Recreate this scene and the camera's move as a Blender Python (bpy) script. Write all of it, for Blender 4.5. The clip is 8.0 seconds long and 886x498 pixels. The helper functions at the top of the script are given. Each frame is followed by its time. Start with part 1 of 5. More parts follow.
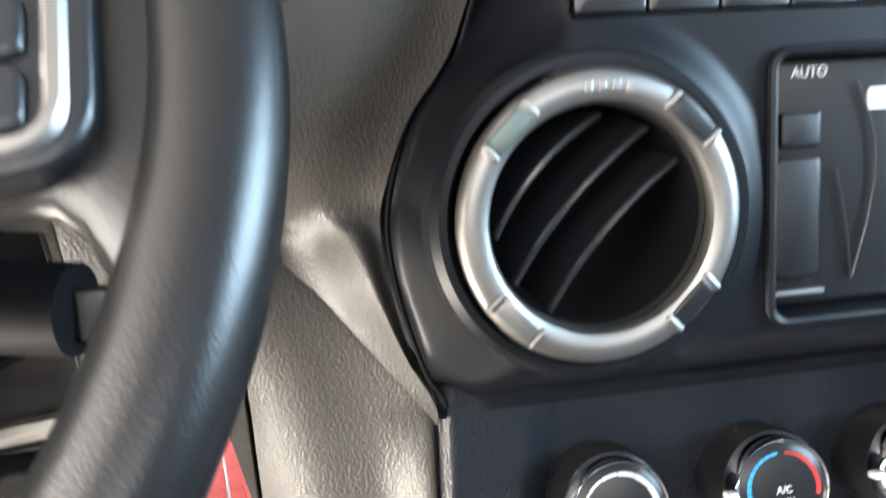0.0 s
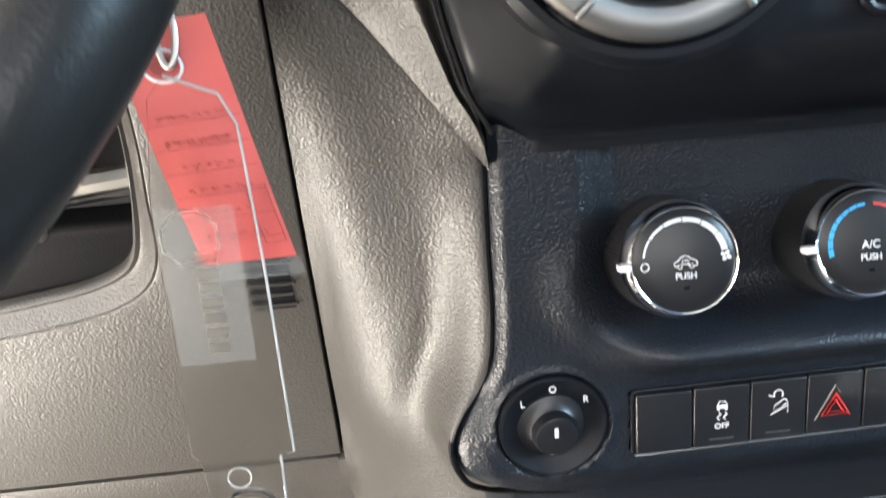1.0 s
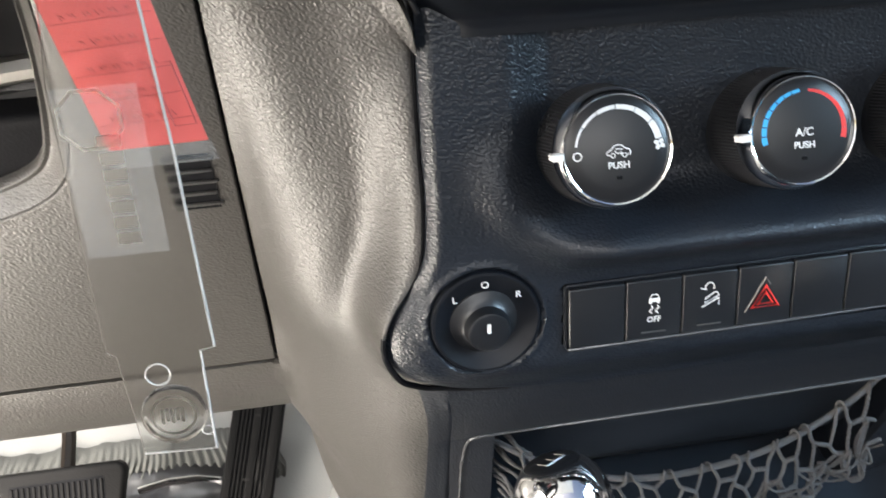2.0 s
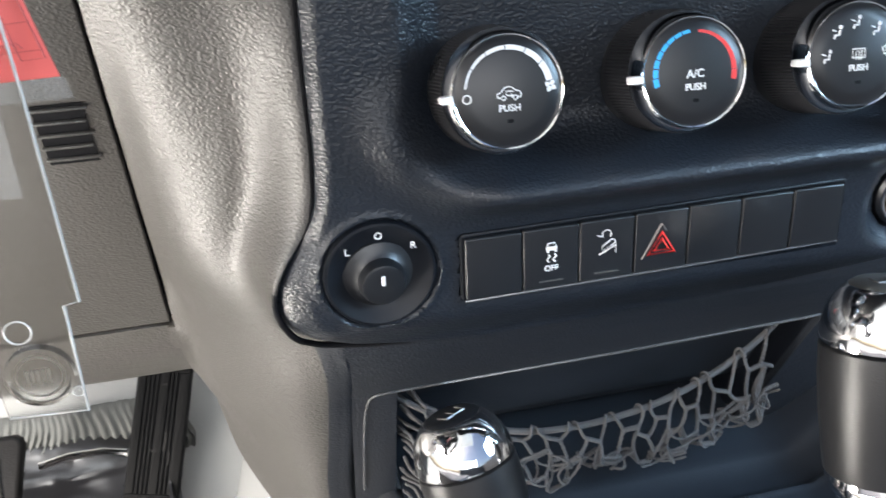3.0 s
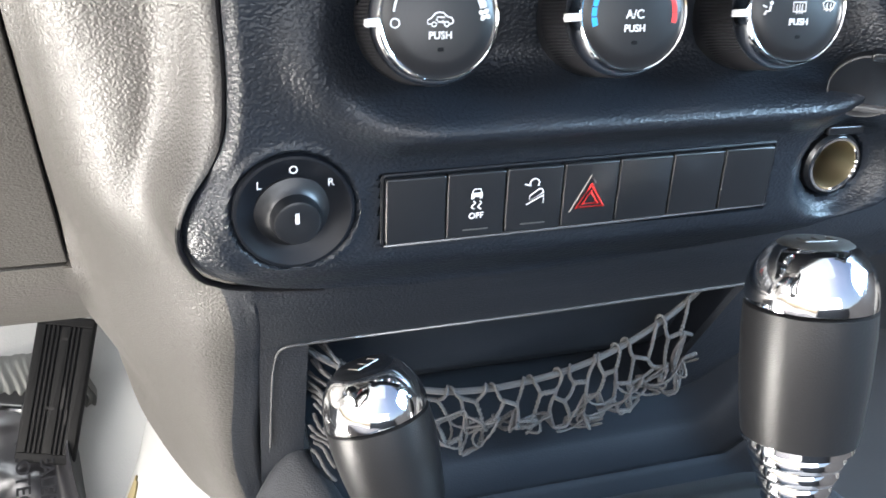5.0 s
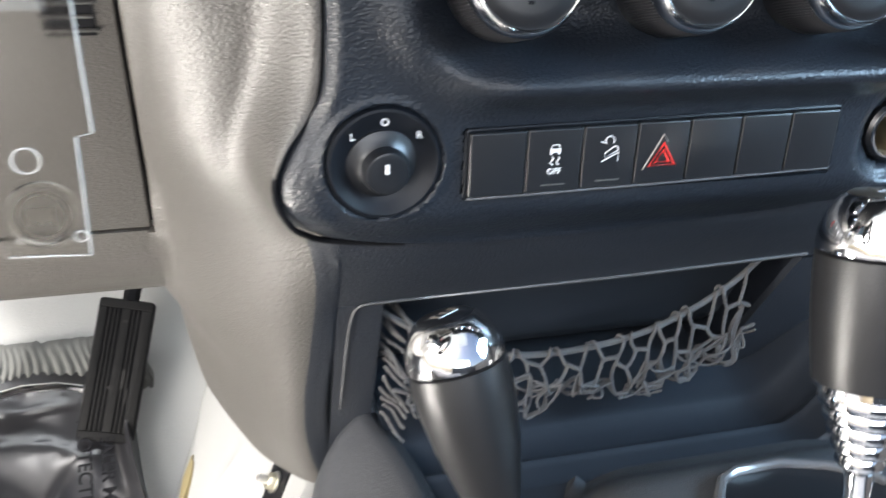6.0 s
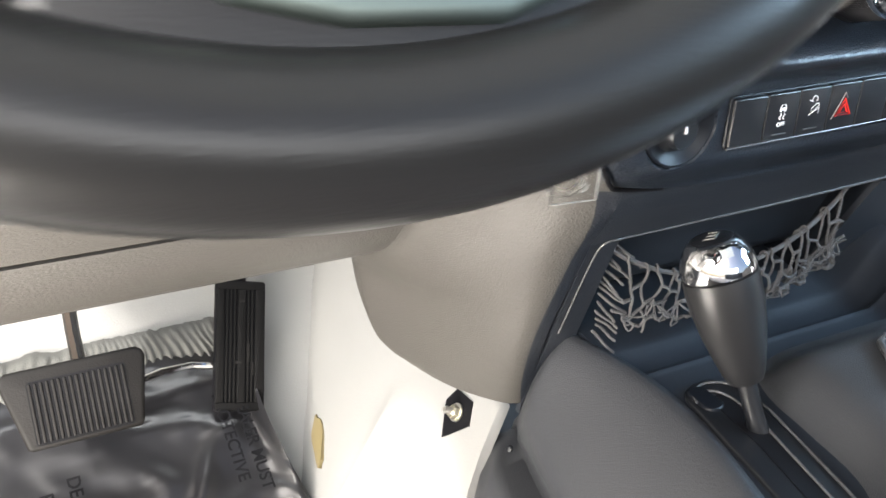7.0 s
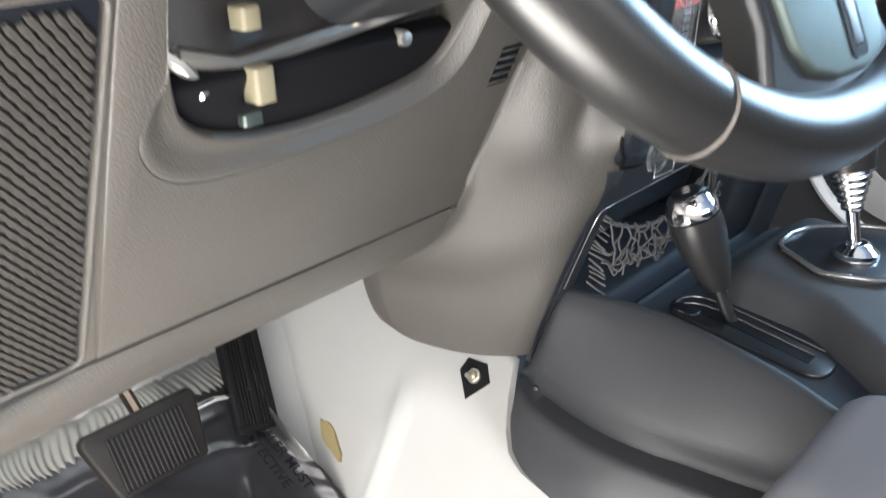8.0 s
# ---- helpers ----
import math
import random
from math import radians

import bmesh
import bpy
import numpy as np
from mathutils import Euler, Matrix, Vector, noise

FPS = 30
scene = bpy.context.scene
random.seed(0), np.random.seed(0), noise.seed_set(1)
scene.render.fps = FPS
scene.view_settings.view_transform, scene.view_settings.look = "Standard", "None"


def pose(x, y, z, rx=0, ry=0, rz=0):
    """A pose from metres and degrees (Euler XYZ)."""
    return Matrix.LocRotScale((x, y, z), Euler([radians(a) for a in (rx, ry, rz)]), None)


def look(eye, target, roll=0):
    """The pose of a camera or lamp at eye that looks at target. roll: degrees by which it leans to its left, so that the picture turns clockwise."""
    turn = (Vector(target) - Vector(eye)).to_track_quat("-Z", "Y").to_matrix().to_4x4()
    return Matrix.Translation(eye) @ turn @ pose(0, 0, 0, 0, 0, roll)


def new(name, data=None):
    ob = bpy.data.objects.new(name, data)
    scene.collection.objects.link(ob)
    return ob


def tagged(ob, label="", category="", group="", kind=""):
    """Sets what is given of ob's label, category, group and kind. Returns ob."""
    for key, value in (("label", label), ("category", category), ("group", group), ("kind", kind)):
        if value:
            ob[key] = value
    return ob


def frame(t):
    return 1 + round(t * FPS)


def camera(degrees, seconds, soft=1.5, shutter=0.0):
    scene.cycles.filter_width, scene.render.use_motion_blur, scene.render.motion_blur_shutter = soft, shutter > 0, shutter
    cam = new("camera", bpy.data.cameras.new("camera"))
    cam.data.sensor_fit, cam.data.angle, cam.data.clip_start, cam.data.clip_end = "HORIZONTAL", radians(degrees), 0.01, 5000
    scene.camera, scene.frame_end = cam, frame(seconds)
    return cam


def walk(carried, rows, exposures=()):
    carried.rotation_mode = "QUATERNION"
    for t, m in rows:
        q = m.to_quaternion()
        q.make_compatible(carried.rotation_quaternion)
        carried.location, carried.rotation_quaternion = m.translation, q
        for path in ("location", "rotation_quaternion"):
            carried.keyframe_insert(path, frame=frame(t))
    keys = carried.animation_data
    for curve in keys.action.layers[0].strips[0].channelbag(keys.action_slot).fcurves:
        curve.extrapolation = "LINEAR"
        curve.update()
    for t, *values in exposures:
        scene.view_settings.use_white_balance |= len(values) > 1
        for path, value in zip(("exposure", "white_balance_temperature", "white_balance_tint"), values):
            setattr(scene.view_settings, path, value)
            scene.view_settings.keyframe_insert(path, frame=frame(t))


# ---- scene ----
cam = camera(53.0, 8.0, soft=1.5, shutter=0.5)
PATH = [
    (0, (0.0881, 0.0877, 0.8092), (0.4311, 2.0, 0.4511), -3.2),
    (0.1, (0.0910, 0.0945, 0.7985), (0.4148, 2.0, 0.4298), -3.2),
    (0.3, (0.1005, 0.0975, 0.7840), (0.3290, 2.0, 0.3720), -3.1),
    (0.5, (0.1048, 0.0998, 0.7674), (0.2878, 2.0, 0.2982), -3.6),
    (0.7, (0.1060, 0.1010, 0.7560), (0.2545, 2.0, 0.2050), -3.6),
    (1, (0.104, 0.099, 0.735), (0.23, 2.007, 0.15), -4.3),
    (1.5, (0.106, 0.102, 0.724), (0.271, 1.976, 0.045), -4.1),
    (3, (0.126, 0.112, 0.707), (0.511, 1.886, -0.133), -2.7),
    (3.5, (0.132, 0.113, 0.701), (0.61, 1.857, -0.154), -1.9),
    (4, (0.136, 0.115, 0.699), (0.667, 1.837, -0.168), -0.9),
    (4.2, (0.135, 0.112, 0.696), (0.677, 1.831, -0.172), -0.0),
    (5.3, (0.125, 0.126, 0.673), (0.653, 1.842, -0.207), 2.9),
    (5.5, (0.113, 0.121, 0.666), (0.63, 1.849, -0.198), 3.1),
    (6, (0.098, 0.102, 0.663), (0.594, 1.845, -0.183), 1.9),
    (6.5, (-0.011, 0.063, 0.695), (0.49, 1.794, -0.173), -2.2),
    (7, (-0.188, 0.079, 0.694), (0.64, 1.674, -0.184), 1.5),
    (7.5, (-0.311, 0.095, 0.71), (0.743, 1.565, -0.144), 3.0),
    (7.6, (-0.343, 0.099, 0.712), (0.78, 1.518, -0.139), 2.5),
    (7.7, (-0.379, 0.098, 0.715), (0.81, 1.466, -0.131), 1.4),
    (7.8, (-0.415, 0.1, 0.72), (0.821, 1.425, -0.126), 0.6),
    (7.9, (-0.473, 0.099, 0.737), (0.82, 1.37, -0.106), -0.7),
    (8, (-0.496, 0.098, 0.753), (0.816, 1.352, -0.087), -1.7),
]
walk(cam, [(t, look(eye, target, roll)) for t, eye, target, roll in PATH],
     [(0, 1.0, 6900), (0.5, 0.82, 6900), (1.0, 0.62, 6850), (1.5, 0.45, 6850), (3.0, 0.57, 6500), (4.0, 1.02, 6200), (5.5, 1.02, 6500), (6.5, 0.66, 6450), (7.0, 0.76, 6700), (7.5, 0.28, 6750), (8.0, 0.17, 6400)])

# ---- daylight: open driver's door, windscreen and side glass ----
world = bpy.data.worlds.new("sky")
scene.world = world
world.use_nodes = True
wn = world.node_tree
sky = wn.nodes.new("ShaderNodeTexSky")
sky.sky_type, sky.sun_disc = "NISHITA", False
sky.dust_density = 4.0
sky.sun_elevation, sky.sun_rotation = radians(49), radians(-125)
wn.nodes["Background"].inputs["Strength"].default_value = 0.15
wn.links.new(sky.outputs[0], wn.nodes["Background"].inputs[0])


def lamp(name, kind, energy, m, size=(1, 1), color=(1, 1, 1)):
    data = bpy.data.lights.new(name, kind)
    data.energy, data.color = energy, color
    if kind == "AREA":
        data.shape, data.size, data.size_y = "RECTANGLE", size[0], size[1]
    else:
        data.angle = radians(size[0])
    ob = new(name, data)
    ob.matrix_world = m
    return ob


# added area lamps stand in for daylight through openings out of view
lamp("door_daylight", "AREA", 37, look((-0.62, 0.16, 0.09), (-0.10, 0.58, 0.46)), (0.62, 0.34), (1.0, 0.945, 0.87))
lamp("driver_window_daylight", "AREA", 22, look((-0.76, -0.10, 0.95), (0.08, 0.40, 0.72)), (1.0, 0.50), (1.0, 0.98, 0.96))
lamp("side_window_daylight", "AREA", 38, look((1.22, 0.15, 0.98), (0.2, 0.35, 0.6)), (0.9, 0.42), (0.50, 0.75, 1.0))
lamp("rear_window_daylight", "AREA", 10, look((0.1, -1.45, 1.02), (0.1, 0.45, 0.62)), (1.3, 0.45), (0.97, 0.98, 1.0))
lamp("windscreen_daylight", "AREA", 16, look((-0.02, 0.84, 1.12), (-0.02, 0.0, 0.72)), (1.25, 0.28), (0.94, 0.98, 1.0))
lamp("sun", "SUN", 5.0, look((-3, -2.1, 4.26), (0, 0, 0)), (2,), (1.0, 0.98, 0.955))


# ---- materials ----
def nodes(name):
    m = bpy.data.materials.new(name)
    m.use_nodes = True
    return m, m.node_tree, m.node_tree.nodes["Principled BSDF"]


def put(nt, kind, **values):
    n = nt.nodes.new(kind)
    for k, v in values.items():
        if k in n.inputs:
            n.inputs[k].default_value = v
    return n


def plastic(name, color, rough=0.5, grain=650.0, depth=0.25, vary=0.12, spec=0.5, mark=6.0):
    """Moulded plastic with a leather grain, cloudy wear in colour and gloss."""
    m, nt, b = nodes(name)
    tc = put(nt, "ShaderNodeTexCoord")
    big = put(nt, "ShaderNodeTexNoise", Scale=mark, Detail=6.0, Roughness=0.65)
    nt.links.new(tc.outputs["Object"], big.inputs["Vector"])
    ramp = put(nt, "ShaderNodeMapRange")
    ramp.inputs["To Min"].default_value, ramp.inputs["To Max"].default_value = 1 - vary, 1 + vary
    nt.links.new(big.outputs[0], ramp.inputs[0])
    mul = put(nt, "ShaderNodeVectorMath")
    mul.operation = "SCALE"
    mul.inputs[0].default_value = color
    nt.links.new(ramp.outputs[0], mul.inputs["Scale"])
    nt.links.new(mul.outputs[0], b.inputs["Base Color"])
    rr = put(nt, "ShaderNodeMapRange")
    rr.inputs["To Min"].default_value, rr.inputs["To Max"].default_value = rough - 0.07, rough + 0.07
    nt.links.new(big.outputs[0], rr.inputs[0])
    nt.links.new(rr.outputs[0], b.inputs["Roughness"])
    b.inputs["Specular IOR Level"].default_value = spec
    if depth:
        warp = put(nt, "ShaderNodeTexNoise", Scale=grain * 0.4, Detail=2.0)
        vor = put(nt, "ShaderNodeTexVoronoi", Scale=grain)
        vor.feature = "SMOOTH_F1"
        add = put(nt, "ShaderNodeVectorMath")
        add.operation = "MULTIPLY_ADD"
        nt.links.new(tc.outputs["Object"], warp.inputs["Vector"])
        nt.links.new(warp.outputs["Color"], add.inputs[0])
        add.inputs[1].default_value = (1.2 / grain,) * 3
        nt.links.new(tc.outputs["Object"], add.inputs[2])
        stretch = put(nt, "ShaderNodeVectorMath")
        stretch.operation = "MULTIPLY"
        stretch.inputs[1].default_value = (0.82, 1.0, 1.08)
        nt.links.new(add.outputs[0], stretch.inputs[0])
        nt.links.new(stretch.outputs[0], vor.inputs["Vector"])
        bump = put(nt, "ShaderNodeBump", Strength=depth, Distance=0.0010)
        nt.links.new(vor.outputs["Distance"], bump.inputs["Height"])
        nt.links.new(bump.outputs[0], b.inputs["Normal"])
    return m


def metal(name, color, rough=0.1, scratch=0.0, ripple=0.0):
    m, nt, b = nodes(name)
    b.inputs["Base Color"].default_value = (*color, 1)
    b.inputs["Metallic"].default_value = 1
    tc = put(nt, "ShaderNodeTexCoord")
    n = put(nt, "ShaderNodeTexNoise", Scale=90.0, Detail=5.0)
    nt.links.new(tc.outputs["Object"], n.inputs["Vector"])
    rr = put(nt, "ShaderNodeMapRange")
    rr.inputs["To Min"].default_value, rr.inputs["To Max"].default_value = max(rough - 0.05, 0.02), rough + 0.06 + scratch
    nt.links.new(n.outputs[0], rr.inputs[0])
    nt.links.new(rr.outputs[0], b.inputs["Roughness"])
    if ripple:
        w = put(nt, "ShaderNodeTexNoise", Scale=70.0, Detail=2.0)
        nt.links.new(tc.outputs["Object"], w.inputs["Vector"])
        bump = put(nt, "ShaderNodeBump", Strength=ripple, Distance=0.004)
        nt.links.new(w.outputs[0], bump.inputs["Height"])
        nt.links.new(bump.outputs[0], b.inputs["Normal"])
    return m


def cloth(name, color, scale=900.0, rough=0.95, depth=0.6, vary=0.25, stain=None):
    m, nt, b = nodes(name)
    tc = put(nt, "ShaderNodeTexCoord")
    fine = put(nt, "ShaderNodeTexNoise", Scale=scale, Detail=3.0)
    wide = put(nt, "ShaderNodeTexNoise", Scale=9.0, Detail=5.0, Roughness=0.6)
    for n in (fine, wide):
        nt.links.new(tc.outputs["Object"], n.inputs["Vector"])
    mix = put(nt, "ShaderNodeMix")
    mix.data_type = "RGBA"
    mix.inputs[6].default_value = (*[c * (1 - vary) for c in color], 1)
    mix.inputs[7].default_value = (*color, 1)
    nt.links.new(wide.outputs[0], mix.inputs[0])
    nt.links.new(mix.outputs[2], b.inputs["Base Color"])
    b.inputs["Roughness"].default_value = rough
    bump = put(nt, "ShaderNodeBump", Strength=depth, Distance=0.001)
    nt.links.new(fine.outputs[0], bump.inputs["Height"])
    nt.links.new(bump.outputs[0], b.inputs["Normal"])
    return m


def glassy(name, color=(1, 1, 1), rough=0.12, ior=1.35):
    m, nt, b = nodes(name)
    b.inputs["Base Color"].default_value = (*color, 1)
    b.inputs["Transmission Weight"].default_value = 1
    b.inputs["Roughness"].default_value = rough
    b.inputs["IOR"].default_value = ior
    tc = put(nt, "ShaderNodeTexCoord")
    n = put(nt, "ShaderNodeTexNoise", Scale=120.0, Detail=4.0)
    nt.links.new(tc.outputs["Object"], n.inputs["Vector"])
    bump = put(nt, "ShaderNodeBump", Strength=0.08, Distance=0.0005)
    nt.links.new(n.outputs[0], bump.inputs["Height"])
    nt.links.new(bump.outputs[0], b.inputs["Normal"])
    return m


DASH = plastic("dash_plastic", (0.042, 0.0388, 0.035), 0.45, 850, 0.42, spec=0.60)
# darker and bluer than DASH, partly standing in for shade and sky light
BEZEL = plastic("bezel_plastic", (0.0080, 0.0105, 0.0150), 0.36, 760, 0.40, spec=0.34)
SMOOTH = plastic("smooth_black", (0.0065, 0.0072, 0.0088), 0.32, 1500, 0.05)
SATIN = plastic("satin_bezel", (0.0042, 0.0052, 0.0074), 0.38, 1500, 0.04, spec=0.20)
CONSOLE = plastic("console_plastic", (0.0265, 0.0280, 0.0315), 0.43, 1100, 0.34, spec=0.5)
# raised and tinted blue to stand in for the haze in the pocket
TRAY = plastic("tray_plastic", (0.0125, 0.0155, 0.0205), 0.50, 900, 0.08, spec=0.16)
COVER = plastic("cover_plastic", (0.033, 0.0345, 0.0375), 0.42, 1300, 0.25)
GRILLE = plastic("grille_plastic", (0.019, 0.0172, 0.0155), 0.5, 1500, 0.2, spec=0.4)
GRIP = plastic("knurled_plastic", (0.013, 0.013, 0.0145), 0.28, 1500, 0.0, spec=0.6)
# paler than the black plastic beside it, to paint glints along edges
TRIM_GLINT = plastic("trim_glint_edge", (0.06, 0.06, 0.062), 0.18, 1500, 0.0, spec=0.9)
# dash plastic again, darkened as it faces away from the light
SHADED_DASH = plastic("shaded_dash_plastic", (0.0095, 0.0115, 0.0155), 0.45, 1000, 0.28, spec=0.42)
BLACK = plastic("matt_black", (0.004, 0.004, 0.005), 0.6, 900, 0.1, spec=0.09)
KNOBFACE = plastic("knob_face", (0.0085, 0.0085, 0.0095), 0.31, 1500, 0.03, spec=0.38)
LEATHER = plastic("wheel_leather", (0.0070, 0.0069, 0.0069), 0.33, 1100, 0.08, 0.2, spec=0.36)
HANDLE = plastic("grip_leather", (0.0095, 0.0095, 0.0102), 0.35, 1500, 0.10, spec=0.42)
THREAD = cloth("seam_thread", (0.075, 0.068, 0.061), 1500)
VENTGREY = metal("vent_ring_silver", (0.25, 0.24, 0.228), 0.42)
SILVER = metal("silver_trim", (0.125, 0.150, 0.138), 0.50)
CHROME = metal("chrome", (0.86, 0.86, 0.87), 0.07)
CAPCHROME = metal("cap_chrome", (0.78, 0.78, 0.79), 0.08, 0.0, 0.12)
DUSTY = plastic("dusty_rubber", (0.0056, 0.0051, 0.0049), 0.6, 700, 0.15, 0.35, 0.15, 25)
STEEL = metal("worn_steel", (0.6, 0.58, 0.54), 0.3, 0.1)
DARKSTEEL = metal("dark_oiled_steel", (0.055, 0.045, 0.038), 0.45)
BRASS = metal("dull_stud", (0.5, 0.47, 0.36), 0.35)
RUBBER = plastic("rubber", (0.0036, 0.0035, 0.0036), 0.55, 900, 0.2, 0.25, 0.07)
CARPET = cloth("pale_insulation", (0.195, 0.195, 0.19), 500, 0.95, 0.25, 0.12)
PADDING = cloth("grey_quilting", (0.078, 0.079, 0.074), 700, 0.9, 0.5, 0.3)
FILM = plastic("black_plastic_film", (0.0075, 0.0075, 0.0088), 0.30, 28, 0.07, 0.3, 0.45, 14)
SEATCLOTH = cloth("seat_cloth", (0.09, 0.082, 0.085), 1400, 0.95, 0.7)
NETTING = cloth("net_cord", (0.066, 0.064, 0.065), 2500, 0.9, 0.8)
RINGWHITE = plastic("pale_ring", (0.72, 0.72, 0.70), 0.4, 900, 0)
# opaque pale colour; on clear plastic it stands in for light in the edges
EDGE = plastic("bright_clear_edge", (0.36, 0.355, 0.34), 0.25, 900, 0)
MILK = plastic("milky_label", (0.82, 0.82, 0.8), 0.35, 900, 0.02)
MILK.node_tree.nodes["Principled BSDF"].inputs["Alpha"].default_value = 0.05
WHITE = plastic("white_print", (0.55, 0.55, 0.55), 0.5, 900, 0)
BLUE = plastic("blue_print", (0.01, 0.26, 0.52), 0.5, 900, 0)
RED = plastic("red_print", (0.5, 0.02, 0.018), 0.5, 900, 0)
INK = plastic("faded_ink", (0.30, 0.048, 0.044), 0.6, 900, 0)
REDCARD = plastic("red_card", (0.52, 0.085, 0.075), 0.45, 300, 0.04, 0.1, 0.5, 40)
CLEAR = glassy("clear_sleeve", (0.97, 0.97, 0.96), 0.16, 1.12)
FROST = glassy("frosted_strip", (0.9, 0.9, 0.88), 0.5, 1.1)
BRACKET = plastic("painted_bracket", (0.030, 0.028, 0.0275), 0.42, 700, 0.1, 0.25)
SOCKETBROWN = metal("tarnished_brass", (0.42, 0.36, 0.25), 0.42)
IVORY = plastic("ivory_connector", (0.15, 0.135, 0.09), 0.45, 900, 0)
CONCRETE = cloth("pale_concrete", (0.45, 0.44, 0.42), 60, 0.9, 0.3)
HEADLINER = cloth("pale_headliner", (0.42, 0.42, 0.41), 900)
LINER = cloth("dark_lining", (0.045, 0.045, 0.048), 900)
OCHRE = cloth("ochre_foam", (0.17, 0.135, 0.06), 600, 0.95, 0.5, 0.5)


# ---- building helpers ----
class Geo:
    """Collects vertices and faces of one mesh."""

    def __init__(self):
        self.v, self.f = [], []

    def add(self, verts, faces, m=None):
        k = len(self.v)
        self.v += [tuple(m @ Vector(p)) if m else tuple(p) for p in verts]
        self.f += [tuple(i + k for i in f) for f in faces]
        return self

    def sheet(self, grid, back, loop=False):
        """A curved panel from a grid of points, with a second face moved by the vector back."""
        g = np.array(grid, float)
        r, c, _ = g.shape
        n = r * c
        verts = np.concatenate([g.reshape(-1, 3), (g + np.array(back)).reshape(-1, 3)])
        faces = []
        for i in range(r - 1):
            for j in range(c - 1):
                a, b, d, e = i * c + j, i * c + j + 1, (i + 1) * c + j + 1, (i + 1) * c + j
                faces += [(a, b, d, e), (n + e, n + d, n + b, n + a)]
        edge = [j for j in range(c)] + [i * c + c - 1 for i in range(1, r)] + [(r - 1) * c + j for j in range(c - 2, -1, -1)] + [i * c for i in range(r - 2, 0, -1)]
        for a, b in zip(edge, edge[1:] + edge[:1]):
            faces.append((b, a, n + a, n + b))
        return self.add(verts.tolist(), faces)

    def lathe(self, profile, m=None, seg=48, close=True, start=0.0, sweep=360.0):
        """Turns (radius, height) pairs about the local z axis."""
        verts, faces, k = [], [], len(profile)
        full = sweep >= 359.9
        steps = seg if full else seg + 1
        for i in range(steps):
            a = radians(start + sweep * i / seg)
            verts += [(r * math.cos(a), r * math.sin(a), h) for r, h in profile]
        for i in range(seg):
            o, p = i * k, ((i + 1) % steps) * k
            faces += [(o + j, p + j, p + j + 1, o + j + 1) for j in range(k - 1)]
        if close:
            for j, flip in ((0, True), (k - 1, False)):
                if profile[j][0] > 1e-6:
                    ring = [i * k + j for i in range(steps)]
                    faces.append(tuple(ring[::-1] if flip else ring))
        return self.add(verts, faces, m)

    def tube(self, pts, radius, seg=10, m=None, flat=1.0, cyclic=False):
        """A round or oval cord along points; radius is one number or one per point."""
        p = [Vector(q) for q in pts]
        rad = radius if hasattr(radius, "__len__") else [radius] * len(p)
        verts, faces, n = [], [], len(p)
        up = None
        for i, q in enumerate(p):
            t = ((p[(i + 1) % n] if cyclic or i < n - 1 else q) - (p[i - 1] if cyclic or i > 0 else q)).normalized()
            if up is None:
                up = Vector((0, 0, 1)) if abs(t.z) < 0.9 else Vector((1, 0, 0))
            side = t.cross(up).normalized()
            up = side.cross(t).normalized()
            for k in range(seg):
                a = 2 * math.pi * k / seg
                verts.append(q + (side * math.cos(a) + up * math.sin(a) * flat) * rad[i])
        for i in range(n if cyclic else n - 1):
            o, e = i * seg, ((i + 1) % n) * seg
            faces += [(o + k, o + (k + 1) % seg, e + (k + 1) % seg, e + k) for k in range(seg)]
        if not cyclic:
            faces += [tuple(range(seg))[::-1], tuple((n - 1) * seg + k for k in range(seg))]
        return self.add(verts, faces, m)

    def prism(self, outline, h0, h1, m=None, bevel=0.0):
        """A flat outline drawn up from h0 to h1 along local z, its top edge rounded by bevel. The outline runs anticlockwise."""
        o = [Vector(q) for q in outline]
        n = len(o)

        def inset(d):
            out = []
            for i in range(n):
                e1, e2 = (o[i] - o[i - 1]).normalized(), (o[(i + 1) % n] - o[i]).normalized()
                n1, n2 = Vector((-e1.y, e1.x)), Vector((-e2.y, e2.x))
                k = (n1 + n2)
                k = k / max(k.length_squared / 2, 0.3)
                out.append(o[i] + k * d)
            return out
        rings = [(o, h0)]
        if bevel:
            for a in (0, 30, 60, 90):
                rings.append((inset(bevel * (1 - math.cos(radians(a)))), h1 - bevel + bevel * math.sin(radians(a))))
        else:
            rings.append((o, h1))
        verts = [(q.x, q.y, h) for ring, h in rings for q in ring]
        faces = [tuple(range(n))[::-1]]
        for r in range(len(rings) - 1):
            faces += [(r * n + i, r * n + (i + 1) % n, (r + 1) * n + (i + 1) % n, (r + 1) * n + i) for i in range(n)]
        faces.append(tuple((len(rings) - 1) * n + i for i in range(n)))
        return self.add(verts, faces, m)

    def block(self, a, b, m=None, bevel=0.0):
        """A box between two corners, with rounded upright and top edges if bevel is given."""
        (x0, y0, z0), (x1, y1, z1) = a, b
        if bevel:
            return self.prism(rounded(x0, y0, x1, y1, bevel, 3), z0, z1, m, bevel * 0.8)
        return self.prism([(x0, y0), (x1, y0), (x1, y1), (x0, y1)], z0, z1, m)


def rounded(x0, y0, x1, y1, r, seg=4):
    out = []
    for cx, cy, a0 in ((x1 - r, y0 + r, -90), (x1 - r, y1 - r, 0), (x0 + r, y1 - r, 90), (x0 + r, y0 + r, 180)):
        out += [(cx + r * math.cos(radians(a0 + 90 * k / seg)), cy + r * math.sin(radians(a0 + 90 * k / seg))) for k in range(seg + 1)]
    return out


